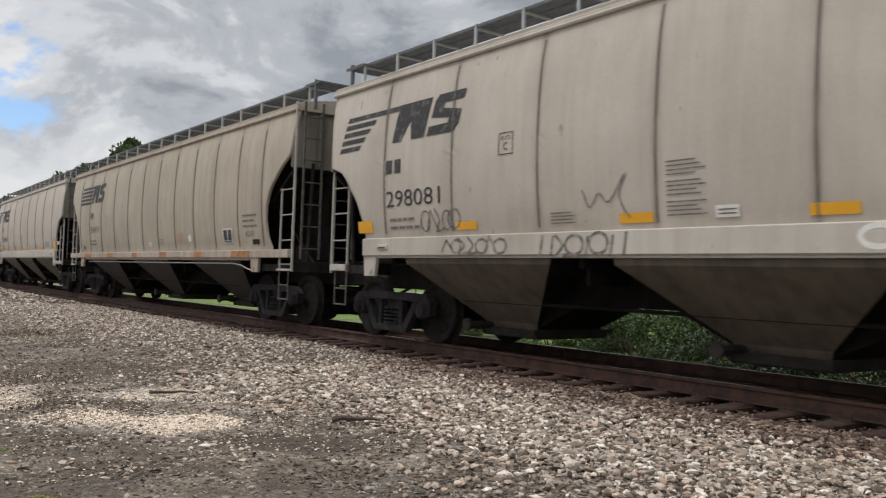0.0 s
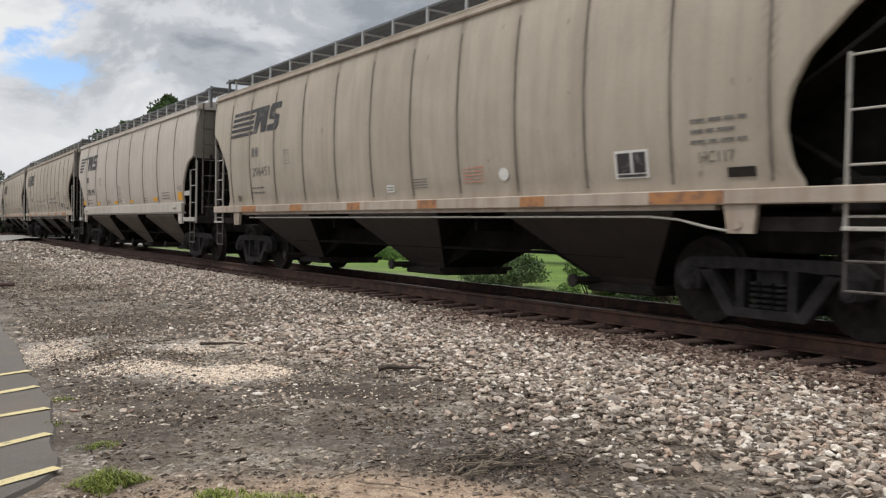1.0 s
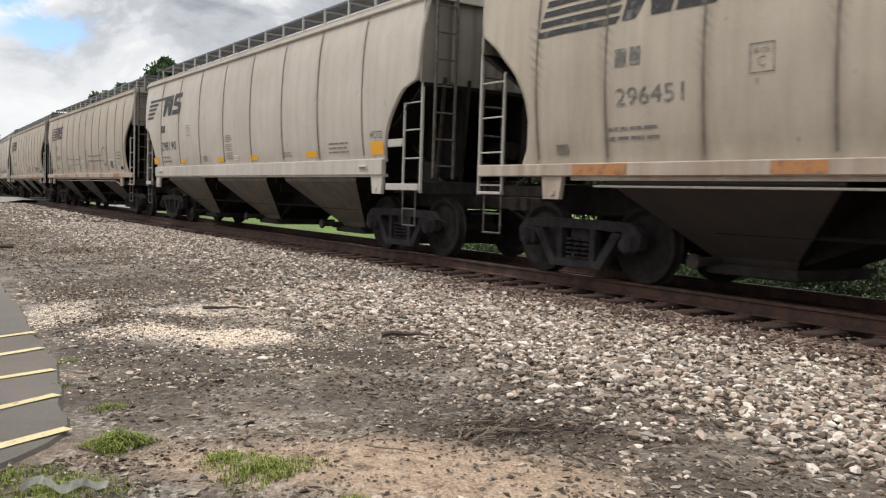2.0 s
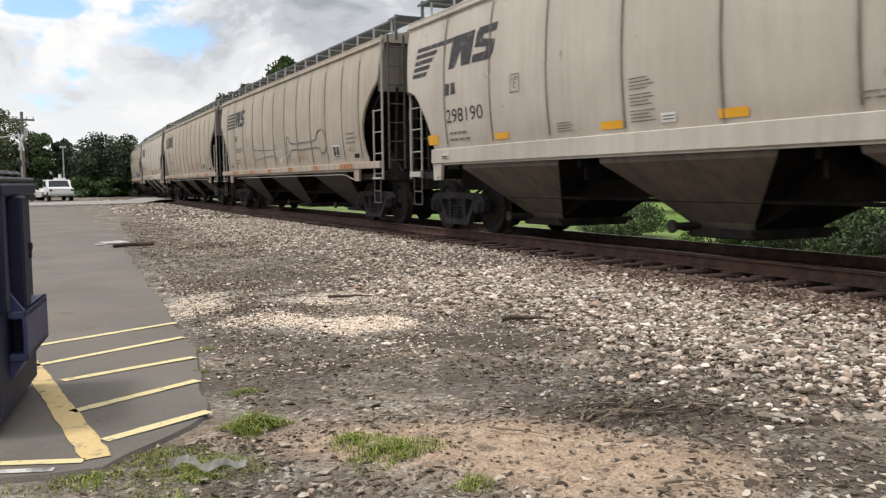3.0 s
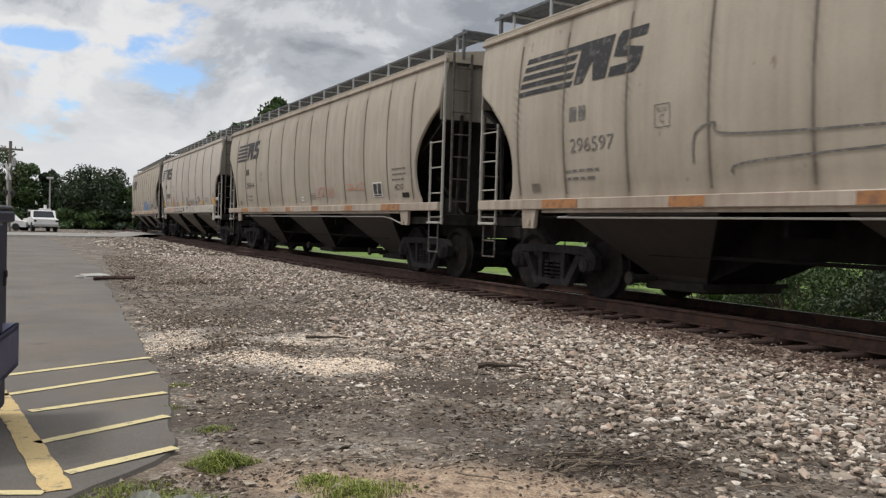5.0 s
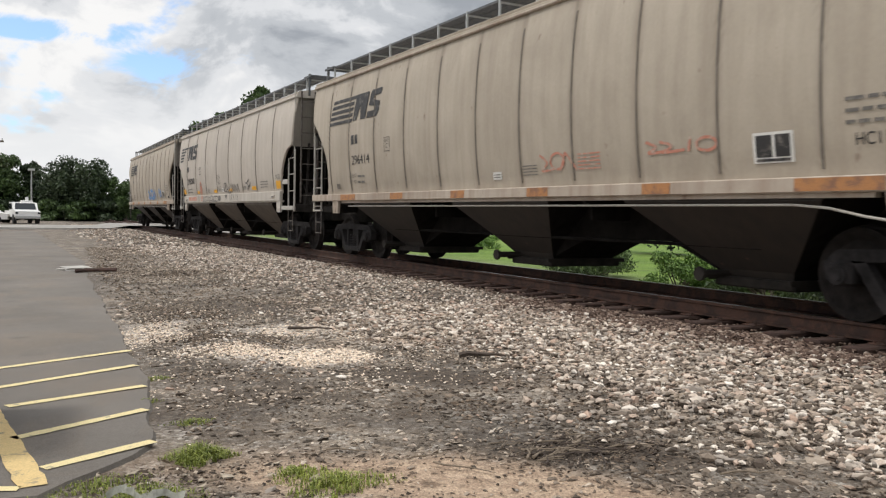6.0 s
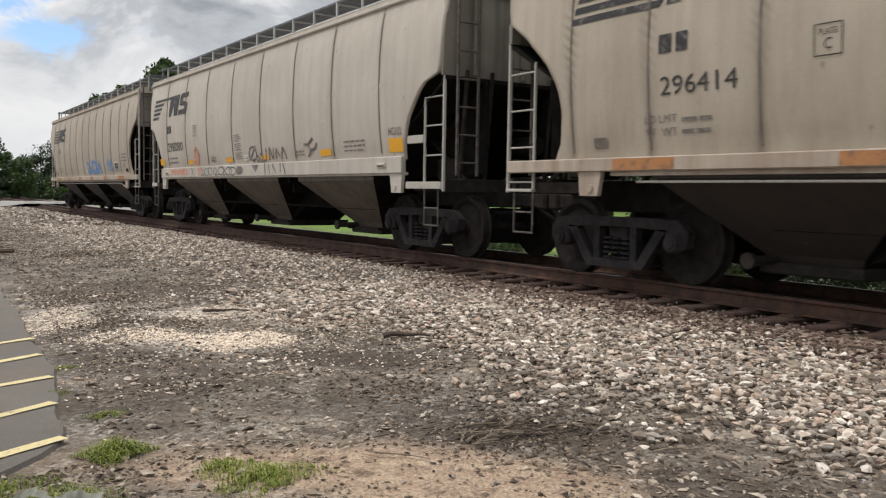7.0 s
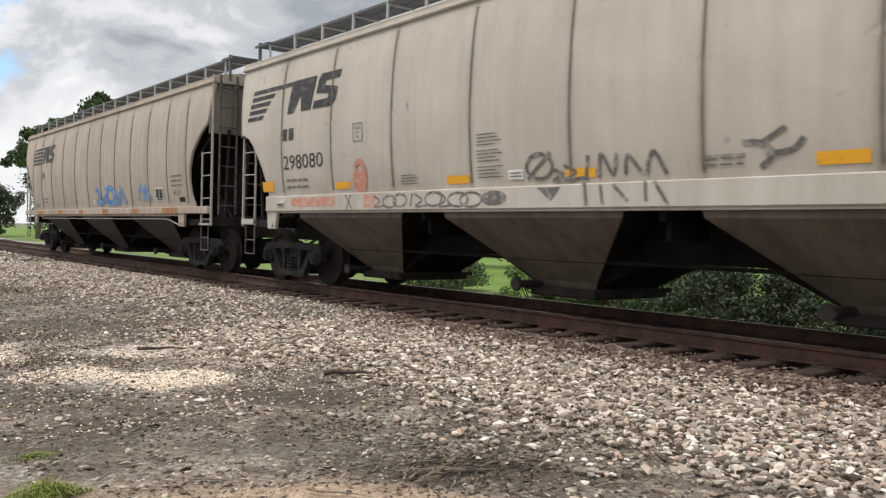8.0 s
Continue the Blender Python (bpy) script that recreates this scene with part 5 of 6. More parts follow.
def build_stones():
    def bed(x, y):
        d = x - line_x(y)
        return smooth(-5.7, -3.3, d + 0.6 * wave(x, y, 1.3, 21)) * (1 - smooth(-1.45, -1.25, d))
    x, y, r = scatter(80000, 2.6, 8.0, -1.5, 10.5, 31, lambda x, y: bed(x, y))
    s = r.uniform(0.026, 0.068, len(x)) * (1 + 0.45 * (r.uniform(0, 1, len(x)) > 0.9))
    P = np.stack([x, y, ground_z(x, y) + 0.006 + r.uniform(-0.012, 0.026, len(x))], -1)
    near = r.uniform(0, 1, len(x)) < smooth(-2.9, -1.7, x - line_x(y))
    rock_stuff("ballast_stones", P[~near], s[~near], M_STONE, "mixed grey and buff ballast stones beside the track", flat=0.8, seed=41)
    rock_stuff("stained_ballast", P[near], s[near], M_STAINED, "rust-brown ballast stones along the tie ends", flat=0.8, seed=48)
    x, y, r = scatter(22000, 2.6, 8.0, -10, -1.5, 30, lambda x, y: bed(x, y))
    rock_stuff("ballast_stones", np.stack([x, y, ground_z(x, y) + 0.008], -1), r.uniform(0.03, 0.07, len(x)), M_STONE, "mixed grey and buff ballast stones beside the track", seed=40, fine=False)
    x, y, r = scatter(30000, 2.6, 9.5, 10.5, 30, 32, lambda x, y: bed(x, y))
    s = r.uniform(0.04, 0.085, len(x))
    rock_stuff("ballast_stones", np.stack([x, y, ground_z(x, y) + 0.008], -1), s, M_STONE, "mixed grey and buff ballast stones further along the track", seed=42, fine=False)
    x, y, r = scatter(16000, 2.6, 18, 30, 75, 33, lambda x, y: bed(x, y))
    rock_stuff("ballast_stones", np.stack([x, y, ground_z(x, y) + 0.012], -1), r.uniform(0.08, 0.16, len(x)), M_STONE, "ballast stones far along the track", seed=43, fine=False)
    # stones packed round the tie ends
    x, y, r = scatter(15000, 6.4, 10.5, -8, 20, 39, lambda x, y: smooth(-1.75, -1.5, x - line_x(y)) * (1 - smooth(-0.95, -0.85, x - line_x(y))))
    rock_stuff("stained_ballast", np.stack([x, y, 0 * x + RAIL_Z - 0.222 + r.uniform(-0.012, 0.016, len(x))], -1), r.uniform(0.03, 0.065, len(x)), M_STAINED, "rust-brown stones packed between the tie ends", seed=49)
    # between and beyond the rails
    x, y, r = scatter(20000, 7.4, 12.5, -10, 30, 34, lambda x, y: smooth(-1.3, -1.1, x - line_x(y)) * (1 - smooth(2.3, 3.4, x - line_x(y))))
    rock_stuff("ballast_stones", np.stack([x, y, ground_z(x, y) + 0.0], -1), r.uniform(0.04, 0.08, len(x)), M_STONE, "ballast stones between the rails", seed=44, fine=False)
    # thin gravel over the dirt
    def thin(x, y):
        k = 0.5 + 0.4 * wave(x, y, 1.9, 22) + 0.35 * wave(x, y, 5.5, 24)
        lot = smooth(0.05, 0.3, x - asphalt_edge(y)) + (y < 4.06) * 1.0
        sandy = 0
        for cx, cy, rx, ry, t in SAND:
            a = radians(t)
            p, q = (x - cx) * math.cos(a) + (y - cy) * math.sin(a), -(x - cx) * math.sin(a) + (y - cy) * math.cos(a)
            sandy = sandy + np.exp(-(p / rx) ** 2 - (q / ry) ** 2)
        bare = 0
        for cx, cy, rx, ry, t in ((2.95, 6.0, 0.75, 0.34, -40), (2.95, 3.5, 0.7, 0.28, -38), (3.6, 10.2, 0.9, 0.3, -35), (3.0, 11.2, 1.2, 0.5, -50), (3.1, 8.85, 0.85, 0.32, -30), (1.9, 5.9, 0.5, 0.25, -35), (2.1, 4.7, 0.7, 0.2, -35), (1.35, 4.9, 0.25, 0.3, 0)):
            a = radians(t)
            p, q = (x - cx) * math.cos(a) + (y - cy) * math.sin(a), -(x - cx) * math.sin(a) + (y - cy) * math.cos(a)
            bare = bare + np.exp(-(p / rx) ** 2 - (q / ry) ** 2)
        return np.clip(k, 0.25, 1) * np.clip(lot, 0, 1) * (1 - 0.78 * np.clip(1.2 * sandy, 0, 1)) * (1 - 0.8 * np.clip(bare, 0, 1))
    x, y, r = scatter(105000, 0.0, 5.4, 1.8, 12.5, 35, thin)
    s = 0.009 + 0.045 * r.uniform(0, 1, len(x)) ** 2.3
    rock_stuff("loose_gravel", np.stack([x, y, ground_z(x, y) + 0.003], -1), s, M_CHIP, "small dark and grey gravel on dirt", seed=45, fine=False)
    x, y, r = scatter(52000, 0.8, 7.0, 12.5, 30, 50, lambda x, y: smooth(0.05, 0.4, x - asphalt_edge(y)) * np.clip(0.55 + 0.5 * wave(x, y, 0.9, 25), 0.1, 1) * (1 - smooth(-4.6, -3.4, x - line_x(y))))
    rock_stuff("loose_gravel", np.stack([x, y, ground_z(x, y) + 0.004], -1), 0.02 + 0.05 * r.uniform(0, 1, len(x)) ** 2, M_CHIP, "grey gravel on dirt further along the lot", seed=51, fine=False)
    x, y, r = scatter(2600, 0.6, 5.4, 2.2, 12.5, 36, thin)
    rock_stuff("loose_stones", np.stack([x, y, ground_z(x, y) + 0.008], -1), 0.02 + 0.046 * r.uniform(0, 1, len(x)) ** 2, M_STONE, "scattered pale stones on dirt", seed=46)

    def pale(x, y):
        w = 0.42 * wave(x, y, 4.5, 23)
        def e(cx, cy, rx, ry, t):
            a = radians(t)
            p, q = (x - cx) * math.cos(a) + (y - cy) * math.sin(a), -(x - cx) * math.sin(a) + (y - cy) * math.cos(a)
            return 1 - smooth(0.65, 1.2, np.sqrt((p / rx) ** 2 + (q / ry) ** 2) + w)
        return np.clip(e(2.45, 7.1, 0.62, 0.46, -50) + 0.5 * e(1.85, 7.75, 0.34, 0.5, 25) + 0.32 * e(1.5, 9.1, 0.3, 0.85, -10) + 0.22 * e(3.1, 8.7, 0.8, 0.4, -30) + 0.03, 0, 1)
    x, y, r = scatter(60000, 0.9, 4.2, 5.5, 11, 37, pale)
    rock_stuff("pale_gravel", np.stack([x, y, ground_z(x, y) + 0.006], -1), r.uniform(0.010, 0.032, len(x)), M_PALE, "spill of pale limestone chips on dirt", seed=47, fine=False)


# ---- plants ----
def leaf_mat(name, dark, light, rough=0.6):
    m = Mat(name, rough)
    m.color(m.mix(1.0, m.ramp(m.random(True), (0.0, dark), (1.0, light)), m.ramp(m.noise(0.8, 3), (0.3, 0.75), (0.7, 1.2)), "MULTIPLY"))
    m.b.inputs["Transmission Weight"].default_value = 0.0
    return m.m


M_LEAF = leaf_mat("broad_leaf_green", (0.03, 0.058, 0.016), (0.085, 0.14, 0.034))
M_LEAFDK = leaf_mat("dark_needle_green", (0.020, 0.036, 0.015), (0.056, 0.084, 0.032))
M_LEAFBR = leaf_mat("sunlit_shrub_green", (0.055, 0.12, 0.018), (0.16, 0.28, 0.05))
M_OLIVE = leaf_mat("olive_leaf_green", (0.055, 0.075, 0.035), (0.14, 0.165, 0.07))
M_BARK = plain("rough_bark", (0.10, 0.08, 0.06), 0.9, 0.0, 0.4, 8, 0.5)
M_GRASS = leaf_mat("weed_green", (0.10, 0.135, 0.02), (0.34, 0.38, 0.075))


def leaves(centres, radii, per, size, seed):
    """Clumps of small leaf blades about centres."""
    r = np.random.RandomState(seed)
    out = []
    for c, rad in zip(centres, radii):
        d = r.normal(0, 1, (per, 3))
        d /= np.linalg.norm(d, axis=1)[:, None]
        p = np.array(c) + d * (np.asarray(rad) * r.uniform(0.55, 1.05, (per, 1)))
        out.append(p)
    P = np.concatenate(out)
    n = len(P)
    a, b = r.normal(0, 1, (n, 3)), r.normal(0, 1, (n, 3))
    a /= np.linalg.norm(a, axis=1)[:, None]
    b -= a * (a * b).sum(1)[:, None]
    b /= np.linalg.norm(b, axis=1)[:, None]
    s = size * r.uniform(0.6, 1.4, (n, 1))
    V = np.stack([P - a * s, P + b * s * 0.55, P + a * s, P - b * s * 0.55], 1).reshape(-1, 3)
    F = np.arange(n * 4).reshape(-1, 4)
    mb = MB()
    mb.v, mb.f = V.tolist(), F.tolist()
    return mb


def tree(x, y, h, w, mat, seed, label, pine=False, base=0.0):
    r = random.Random(seed)
    z0 = float(ground_z(np.array(x), np.array(y)))
    t = thing("tree", label, "tree", "trees behind the track", pose(x, y, z0))
    tr = MB().tube((0, 0, -0.2), (0, 0, h * 0.45), 0.028 * h, 8, 0.018 * h).tube((0, 0, h * 0.45), (0.02 * h, 0, h * 0.9), 0.018 * h, 8, 0.004 * h)
    cs, rs = [], []
    for i in range(16):
        a, e = r.uniform(0, 6.28), r.uniform(0.25, 0.85) if not pine else r.uniform(0.6, 0.92)
        L = w * 0.5 * math.sin(min(1, (1.02 - e) * 1.9) * 1.57) * r.uniform(0.6, 1.0)
        q = (L * math.cos(a), L * math.sin(a), h * e + 0.08 * h)
        tr.tube((0, 0, h * e * 0.85), q, 0.008 * h, 5, 0.002 * h)
        cs.append(q)
        k = w * r.uniform(0.13, 0.24)
        rs.append((k, k, k * 0.75))
        for j in range(2):
            cs.append((q[0] + r.uniform(-k, k), q[1] + r.uniform(-k, k), q[2] + r.uniform(-k, k) * 0.8))
            rs.append((k * 0.6, k * 0.6, k * 0.5))
    if not pine:
        for i in range(26):
            a, q = r.uniform(0, 6.28), r.uniform(0.1, 0.36)
            cs.append((w * q * math.cos(a), w * q * math.sin(a), h * r.uniform(0.2, 0.85 - q * 0.5)))
            rs.append((w * 0.17, w * 0.17, h * 0.12))
        for i in range(9):
            a = r.uniform(0, 6.28)
            cs.append((w * 0.33 * math.cos(a), w * 0.33 * math.sin(a), h * r.uniform(0.12, 0.5)))
            rs.append((w * 0.2, w * 0.2, h * 0.14))
    cs.append((0, 0, h * 0.93)); rs.append((w * 0.14, w * 0.14, h * 0.07))
    part("trunk", tr, M_BARK, t)
    part("crown", leaves(cs, rs, 150, 0.021 * h, seed), mat, t, fix=False)


def bush(x, y, w, h, mat, seed, label, leaf=0.034, per=360):
    r = random.Random(seed)
    z0 = float(ground_z(np.array(x), np.array(y)))
    t = thing("bush", label, "bush", "bushes behind the track", pose(x, y, z0))
    st = MB()
    cs, rs = [], []
    for i in range(13):
        a, L = r.uniform(0, 6.28), w * 0.42 * r.uniform(0.1, 1) ** 0.7
        q = (L * math.cos(a), L * math.sin(a), h * r.uniform(0.25, 0.8) * (1.1 - L / w))
        st.tube((q[0] * 0.2, q[1] * 0.2, -0.05), q, 0.02, 5, 0.006)
        cs.append(q)
        rs.append((w * r.uniform(0.1, 0.2), w * r.uniform(0.1, 0.2), h * r.uniform(0.12, 0.26)))
    for i in range(9):
        a, L = r.uniform(0, 6.28), w * r.uniform(0.2, 0.46)
        cs.append((L * math.cos(a), L * math.sin(a), h * r.uniform(0.04, 0.22)))
        rs.append((w * r.uniform(0.1, 0.17), w * r.uniform(0.1, 0.17), h * r.uniform(0.1, 0.2)))
    part("stem", st, M_BARK, t)
    part("foliage", leaves(cs, rs, per, leaf, seed), mat, t, fix=False)


def tuft(x, y, w, h, n, seed, label):
    """A patch of grass blades; nobody could count them."""
    r = np.random.RandomState(seed)
    mb = MB()
    for i in range(int(n * 2.4)):
        a = r.uniform(0, 6.28)
        d = w * r.uniform(0, 1) ** 0.6 * (1 + 0.35 * math.sin(3 * a + seed) + 0.2 * math.sin(7 * a + 2 * seed))
        px, py = x + d * math.cos(a), y + 0.7 * d * math.sin(a)
        z = float(ground_z(np.array(px), np.array(py)))
        b = r.uniform(0, 6.28)
        hh, lean, k = h * r.uniform(0.2, 1.0) ** 1.3 * max(0.2, 1.1 - 0.7 * d / w), r.uniform(0.2, 1.6), r.uniform(0.0015, 0.0035)
        ox, oy = math.cos(b), math.sin(b)
        p0, p1, p2 = (px, py, z - 0.01), (px + ox * lean * hh * 0.35, py + oy * lean * hh * 0.35, z + hh * 0.62), (px + ox * lean * hh, py + oy * lean * hh, z + hh * max(0.35, 1 - 0.42 * lean))
        s = (-oy * k, ox * k)
        m = len(mb.v)
        mb.v += [(p0[0] - s[0], p0[1] - s[1], p0[2]), (p0[0] + s[0], p0[1] + s[1], p0[2]), (p1[0] - s[0] * .8, p1[1] - s[1] * .8, p1[2]), (p1[0] + s[0] * .8, p1[1] + s[1] * .8, p1[2]), p2]
        mb.f += [(m, m + 1, m + 3, m + 2), (m + 2, m + 3, m + 4)]
    ob = part("grass", mb, M_GRASS, fix=False)
    tagged(ob, label, "grass", kind="stuff")


# ---- the waste bin ----
def build_bin():
    navy = worn("scuffed_navy_paint", (0.008, 0.011, 0.042), (0.017, 0.021, 0.058), 0.34, 0.6, 3.5)
    # lighter blue: sky light on the sloping panel, put into the paint
    blue = worn("sky_lit_blue_paint", (0.046, 0.052, 0.145), (0.08, 0.088, 0.18), 0.42, 0.5, 4)
    lid_m = plain("black_lid_plastic", (0.022, 0.022, 0.024), 0.5, 0.0, 0.25, 12)
    b = thing("waste_bin", "dark navy steel waste container with black lids, standing on asphalt", "dumpster", at=pose(-0.22, 4.77, 0.012, 0, 0, -8.5))
    W, D, H = 1.85, 1.18, 1.24
    prof = [(0.0, 0.07), (0.0, 0.84), (0.12, H), (D, H), (D, 0.07)]
    body = MB()
    body.prism(prof, lambda a, c, d: (-d, a, c), W)
    part("body", body, navy, b, "dark navy steel body")
    up = MB().add([(-W + 0.04, -0.006, 0.85), (-0.04, -0.006, 0.85), (-0.04, 0.110, H - 0.01), (-W + 0.04, 0.110, H - 0.01), (-W + 0.04, 0.02, 0.83), (-0.04, 0.02, 0.83), (-0.04, 0.135, H - 0.03), (-W + 0.04, 0.135, H - 0.03)],
                  [(0, 1, 2, 3), (0, 4, 5, 1), (2, 6, 7, 3), (1, 5, 6, 2), (0, 3, 7, 4)])
    part("sloped_front_panel", up, blue, b, "sloping front panel, coloured lighter blue as if lit by the sky")
    part("front_rib", MB().box((-W - 0.01, -0.03, 0.42), (0.01, 0.0, 0.46), 0.008), navy, b)
    part("top_rim", MB().box((-W - 0.03, 0.09, H - 0.02), (0.04, D + 0.03, H + 0.05), 0.012), navy, b)
    for i, (a, c) in enumerate(((-W - 0.02, -W / 2 - 0.01), (-W / 2 + 0.01, 0.03))):
        lid = MB().box((a, 0.07, H + 0.05), (c, D + 0.05, H + 0.085), 0.012)
        for j in range(4):
            y = 0.13 + 0.27 * j
            lid.box((a + 0.05, y, H + 0.08), (c - 0.05, y + 0.17, H + 0.125), 0.02)
        part("lid", lid, lid_m, b, "ribbed black plastic lid")
    part("side_channel", MB().box((-0.01, 0.44, 0.3), (0.075, 0.60, H - 0.02), 0.012), navy, b, "upright steel channel")
    part("side_channel", MB().box((-0.01, 0.10, 0.62), (0.035, 0.20, H - 0.02), 0.006), navy, b)
    pk = MB()
    pk.box((0.0, 0.28, 0.56), (0.095, 1.05, 0.60), 0.006).box((0.0, 0.28, 0.33), (0.095, 1.05, 0.37), 0.006).box((0.07, 0.28, 0.33), (0.095, 1.05, 0.60), 0.006)
    pk.prism([(0.0, 0.60), (0.095, 0.58), (0.0, 0.72)], lambda a, c, d: (a, 0.3 + d, c), 0.04)
    pk.prism([(0.0, 0.34), (0.08, 0.34), (0.0, 0.22)], lambda a, c, d: (a, 0.3 + d, c), 0.7)
    part("fork_pocket", pk, blue, b, "dented lifting fork pocket")
    part("latch", MB().tube((0.0, 0.62, 0.93), (0.09, 0.62, 0.93), 0.022, 8).box((0.05, 0.6, 0.86), (0.085, 0.645, 0.95), 0.008), M_DARK, b)
    for x in (-0.14, -W + 0.14):
        for y in (0.12, D - 0.12):
            part("foot", MB().box((x - 0.08, y - 0.06, 0.0), (x + 0.08, y + 0.06, 0.08), 0.008), navy, b)


# ---- far roadside things ----
def build_roadside():
    wood = plain("weathered_pole_wood", (0.17, 0.145, 0.12), 0.9, 0.0, 0.3, 6, 0.3)
    grey = plain("grey_painted_steel", (0.38, 0.38, 0.37), 0.5, 0.2, 0.15, 8)
    white = plain("white_sign_paint", (0.72, 0.71, 0.69), 0.5, 0.0, 0.08, 8)
    dark = plain("dark_signal_steel", (0.03, 0.03, 0.032), 0.6, 0.0, 0.2, 8)
    glass = Mat("dark_window_glass", 0.08).color((0.02, 0.024, 0.028)).m
    tyre = plain("tyre_rubber", (0.02, 0.02, 0.02), 0.8, 0.0, 0.2, 10)

    def road():
        m = Mat("pale_road_surface", 0.9)
        m.color(m.mix(1.0, m.ramp(m.noise(0.4, 5), (0.3, (0.24, 0.225, 0.205)), (0.7, (0.36, 0.34, 0.31))), m.ramp(m.noise(30, 3), (0.3, 0.85), (0.7, 1.1)), "MULTIPLY"))
        mb = MB()
        xs = [-60, -30, -15, -6, 0, 3, 5, 6.5, 7.6, 8.6, 9.6, 10.6, 11.6, 12.6, 14, 18, 26, 60]
        for j, y in enumerate((57, 60, 64, 68)):
            for x in xs:
                d = x - float(line_x(np.array(y)))
                z = max(float(ground_z(np.array(x), np.array(float(y)))), -0.2) + 0.06
                if abs(d) < 2.2:
                    z = RAIL_Z - 0.02
                mb.v.append((x, y, z))
            if j:
                a, b = (j - 1) * len(xs), j * len(xs)
                mb.f += [(a + i, a + i + 1, b + i + 1, b + i) for i in range(len(xs) - 1)]
        tagged(part("road", mb, m.m, fix=False), "pale worn road crossing the track on the level", "road", kind="structure")
    road()
    # utility pole
    p = thing("utility_pole", "weathered wooden utility pole with crossarm and wires beside the road", "utility pole", at=pose(-0.3, 74, 0))
    part("pole", MB().tube((0, 0, -0.3), (0.05, 0, 7.0), 0.15, 10, 0.11), wood, p)
    part("crossarm", MB().box((-0.9, -0.06, 6.3), (0.95, 0.06, 6.45), 0.015), wood, p)
    for x in (-0.8, -0.3, 0.4, 0.85):
        part("insulator", MB().tube((x, 0, 6.45), (x, 0, 6.62), 0.05, 8, 0.03), grey, p)
    part("bracket_arm", MB().tube((0, 0, 5.2), (-3.4, -0.5, 4.7), 0.05, 6, 0.04), grey, p)
    part("transformer", MB().tube((0.28, 0, 5.1), (0.28, 0, 5.7), 0.17, 12), grey, p)
    for z, dz in ((6.6, -0.6), (5.2, -0.5)):
        w = MB()
        prev = None
        for i in range(13):
            t = i / 12
            q = (-0.3 - 42 * t, 6 * t, z + dz * 4 * t * (1 - t) * 1.5)
            if prev:
                w.tube(prev, q, 0.02, 4)
            prev = q
        part("wire", w, dark, p)
    # crossing signal
    s = thing("crossing_signal", "railway crossing signal mast with white crossbuck and lamps", "railway signal", at=pose(-0.4, 70, 0, 0, 0, 62))
    part("mast", MB().tube((0, 0, 0), (0, 0, 4.8), 0.07, 8).tube((0, 0, 0), (0, 0, 0.4), 0.16, 8), grey, s)
    for a in (45, -45):
        bd = MB().box((-0.68, -0.02, -0.11), (0.68, 0.02, 0.11), 0.006)
        part("crossbuck_board", bd, white, s, "white crossbuck board", at=pose(-0.1, -0.1, 4.45, 0, a + 25 * (1 if a > 0 else -1) * 0.6, 0))
    part("lamp_bar", MB().tube((-0.6, -0.1, 2.9), (0.6, -0.1, 2.9), 0.03, 6), grey, s)
    for x in (-0.5, 0.5):
        part("signal_lamp", MB().tube((x, -0.22, 2.9), (x, -0.1, 2.9), 0.2, 14).tube((x, -0.14, 2.9), (x, -0.11, 2.9), 0.3, 16), dark, s, "round black-backed signal lamp")
    # lamp post
    l = thing("street_lamp", "grey street lamp post with a small head", "street lamp", at=pose(3.0, 86, 0))
    part("pole", MB().tube((0, 0, 0), (0, 0, 4.7), 0.09, 8, 0.06), grey, l)
    part("lamp_head", MB().box((-0.3, -0.15, 4.65), (0.3, 0.15, 4.85), 0.04), grey, l)
    # flag
    f = thing("flag", "red and white striped flag on a pale pole", "flag", at=pose(-5.05, 78, 0))
    part("flagpole", MB().tube((0, 0, 0), (0, 0, 5.6), 0.05, 8, 0.03), white, f)
    red = plain("red_flag_cloth", (0.45, 0.03, 0.035), 0.8, 0.0, 0.15, 5, 0)
    for i in range(6):
        st = MB()
        for j in range(9):
            t = j / 8
            y = 0.14 * math.sin(t * 7 + i * 0.2)
            z = 5.4 - 0.15 * i - 0.7 * t * t - 0.3 * t
            st.v += [(0.04 + 0.9 * t, y, z), (0.04 + 0.9 * t, y, z - 0.15)]
            if j:
                st.f.append((2 * j - 2, 2 * j - 1, 2 * j + 1, 2 * j))
        part("flag_stripe", st, red if i % 2 == 0 else white, f, fix=False)
    # utility truck
    t = thing("utility_truck", "white utility pickup truck with an equipment box, parked", "truck", at=pose(2.0, 76, 0.02, 0, 0, 8))
    part("chassis", MB().box((-0.85, -2.4, 0.38), (0.85, 2.4, 0.58), 0.03), dark, t)
    cab = MB()
    cab.prism([(-2.4, 0.5), (-2.4, 0.98), (-1.5, 1.08), (-1.0, 1.68), (0.25, 1.7), (0.35, 0.5)], lambda a, c, d: (-0.9 + d, a, c), 1.8)
    part("cab", cab, white, t, "white truck cab")
    part("windscreen", MB().add([(-0.78, -1.47, 1.12), (0.78, -1.47, 1.12), (0.7, -1.06, 1.62), (-0.7, -1.06, 1.62)], [(0, 1, 2, 3)]).box((-0.8, -1.44, 1.08), (0.8, -1.42, 1.11)), glass, t)
    part("side_window", MB().box((0.895, -0.9, 1.12), (0.912, 0.15, 1.58), 0.004), glass, t)
    part("side_window", MB().box((-0.912, -0.9, 1.12), (-0.895, 0.15, 1.58), 0.004), glass, t)
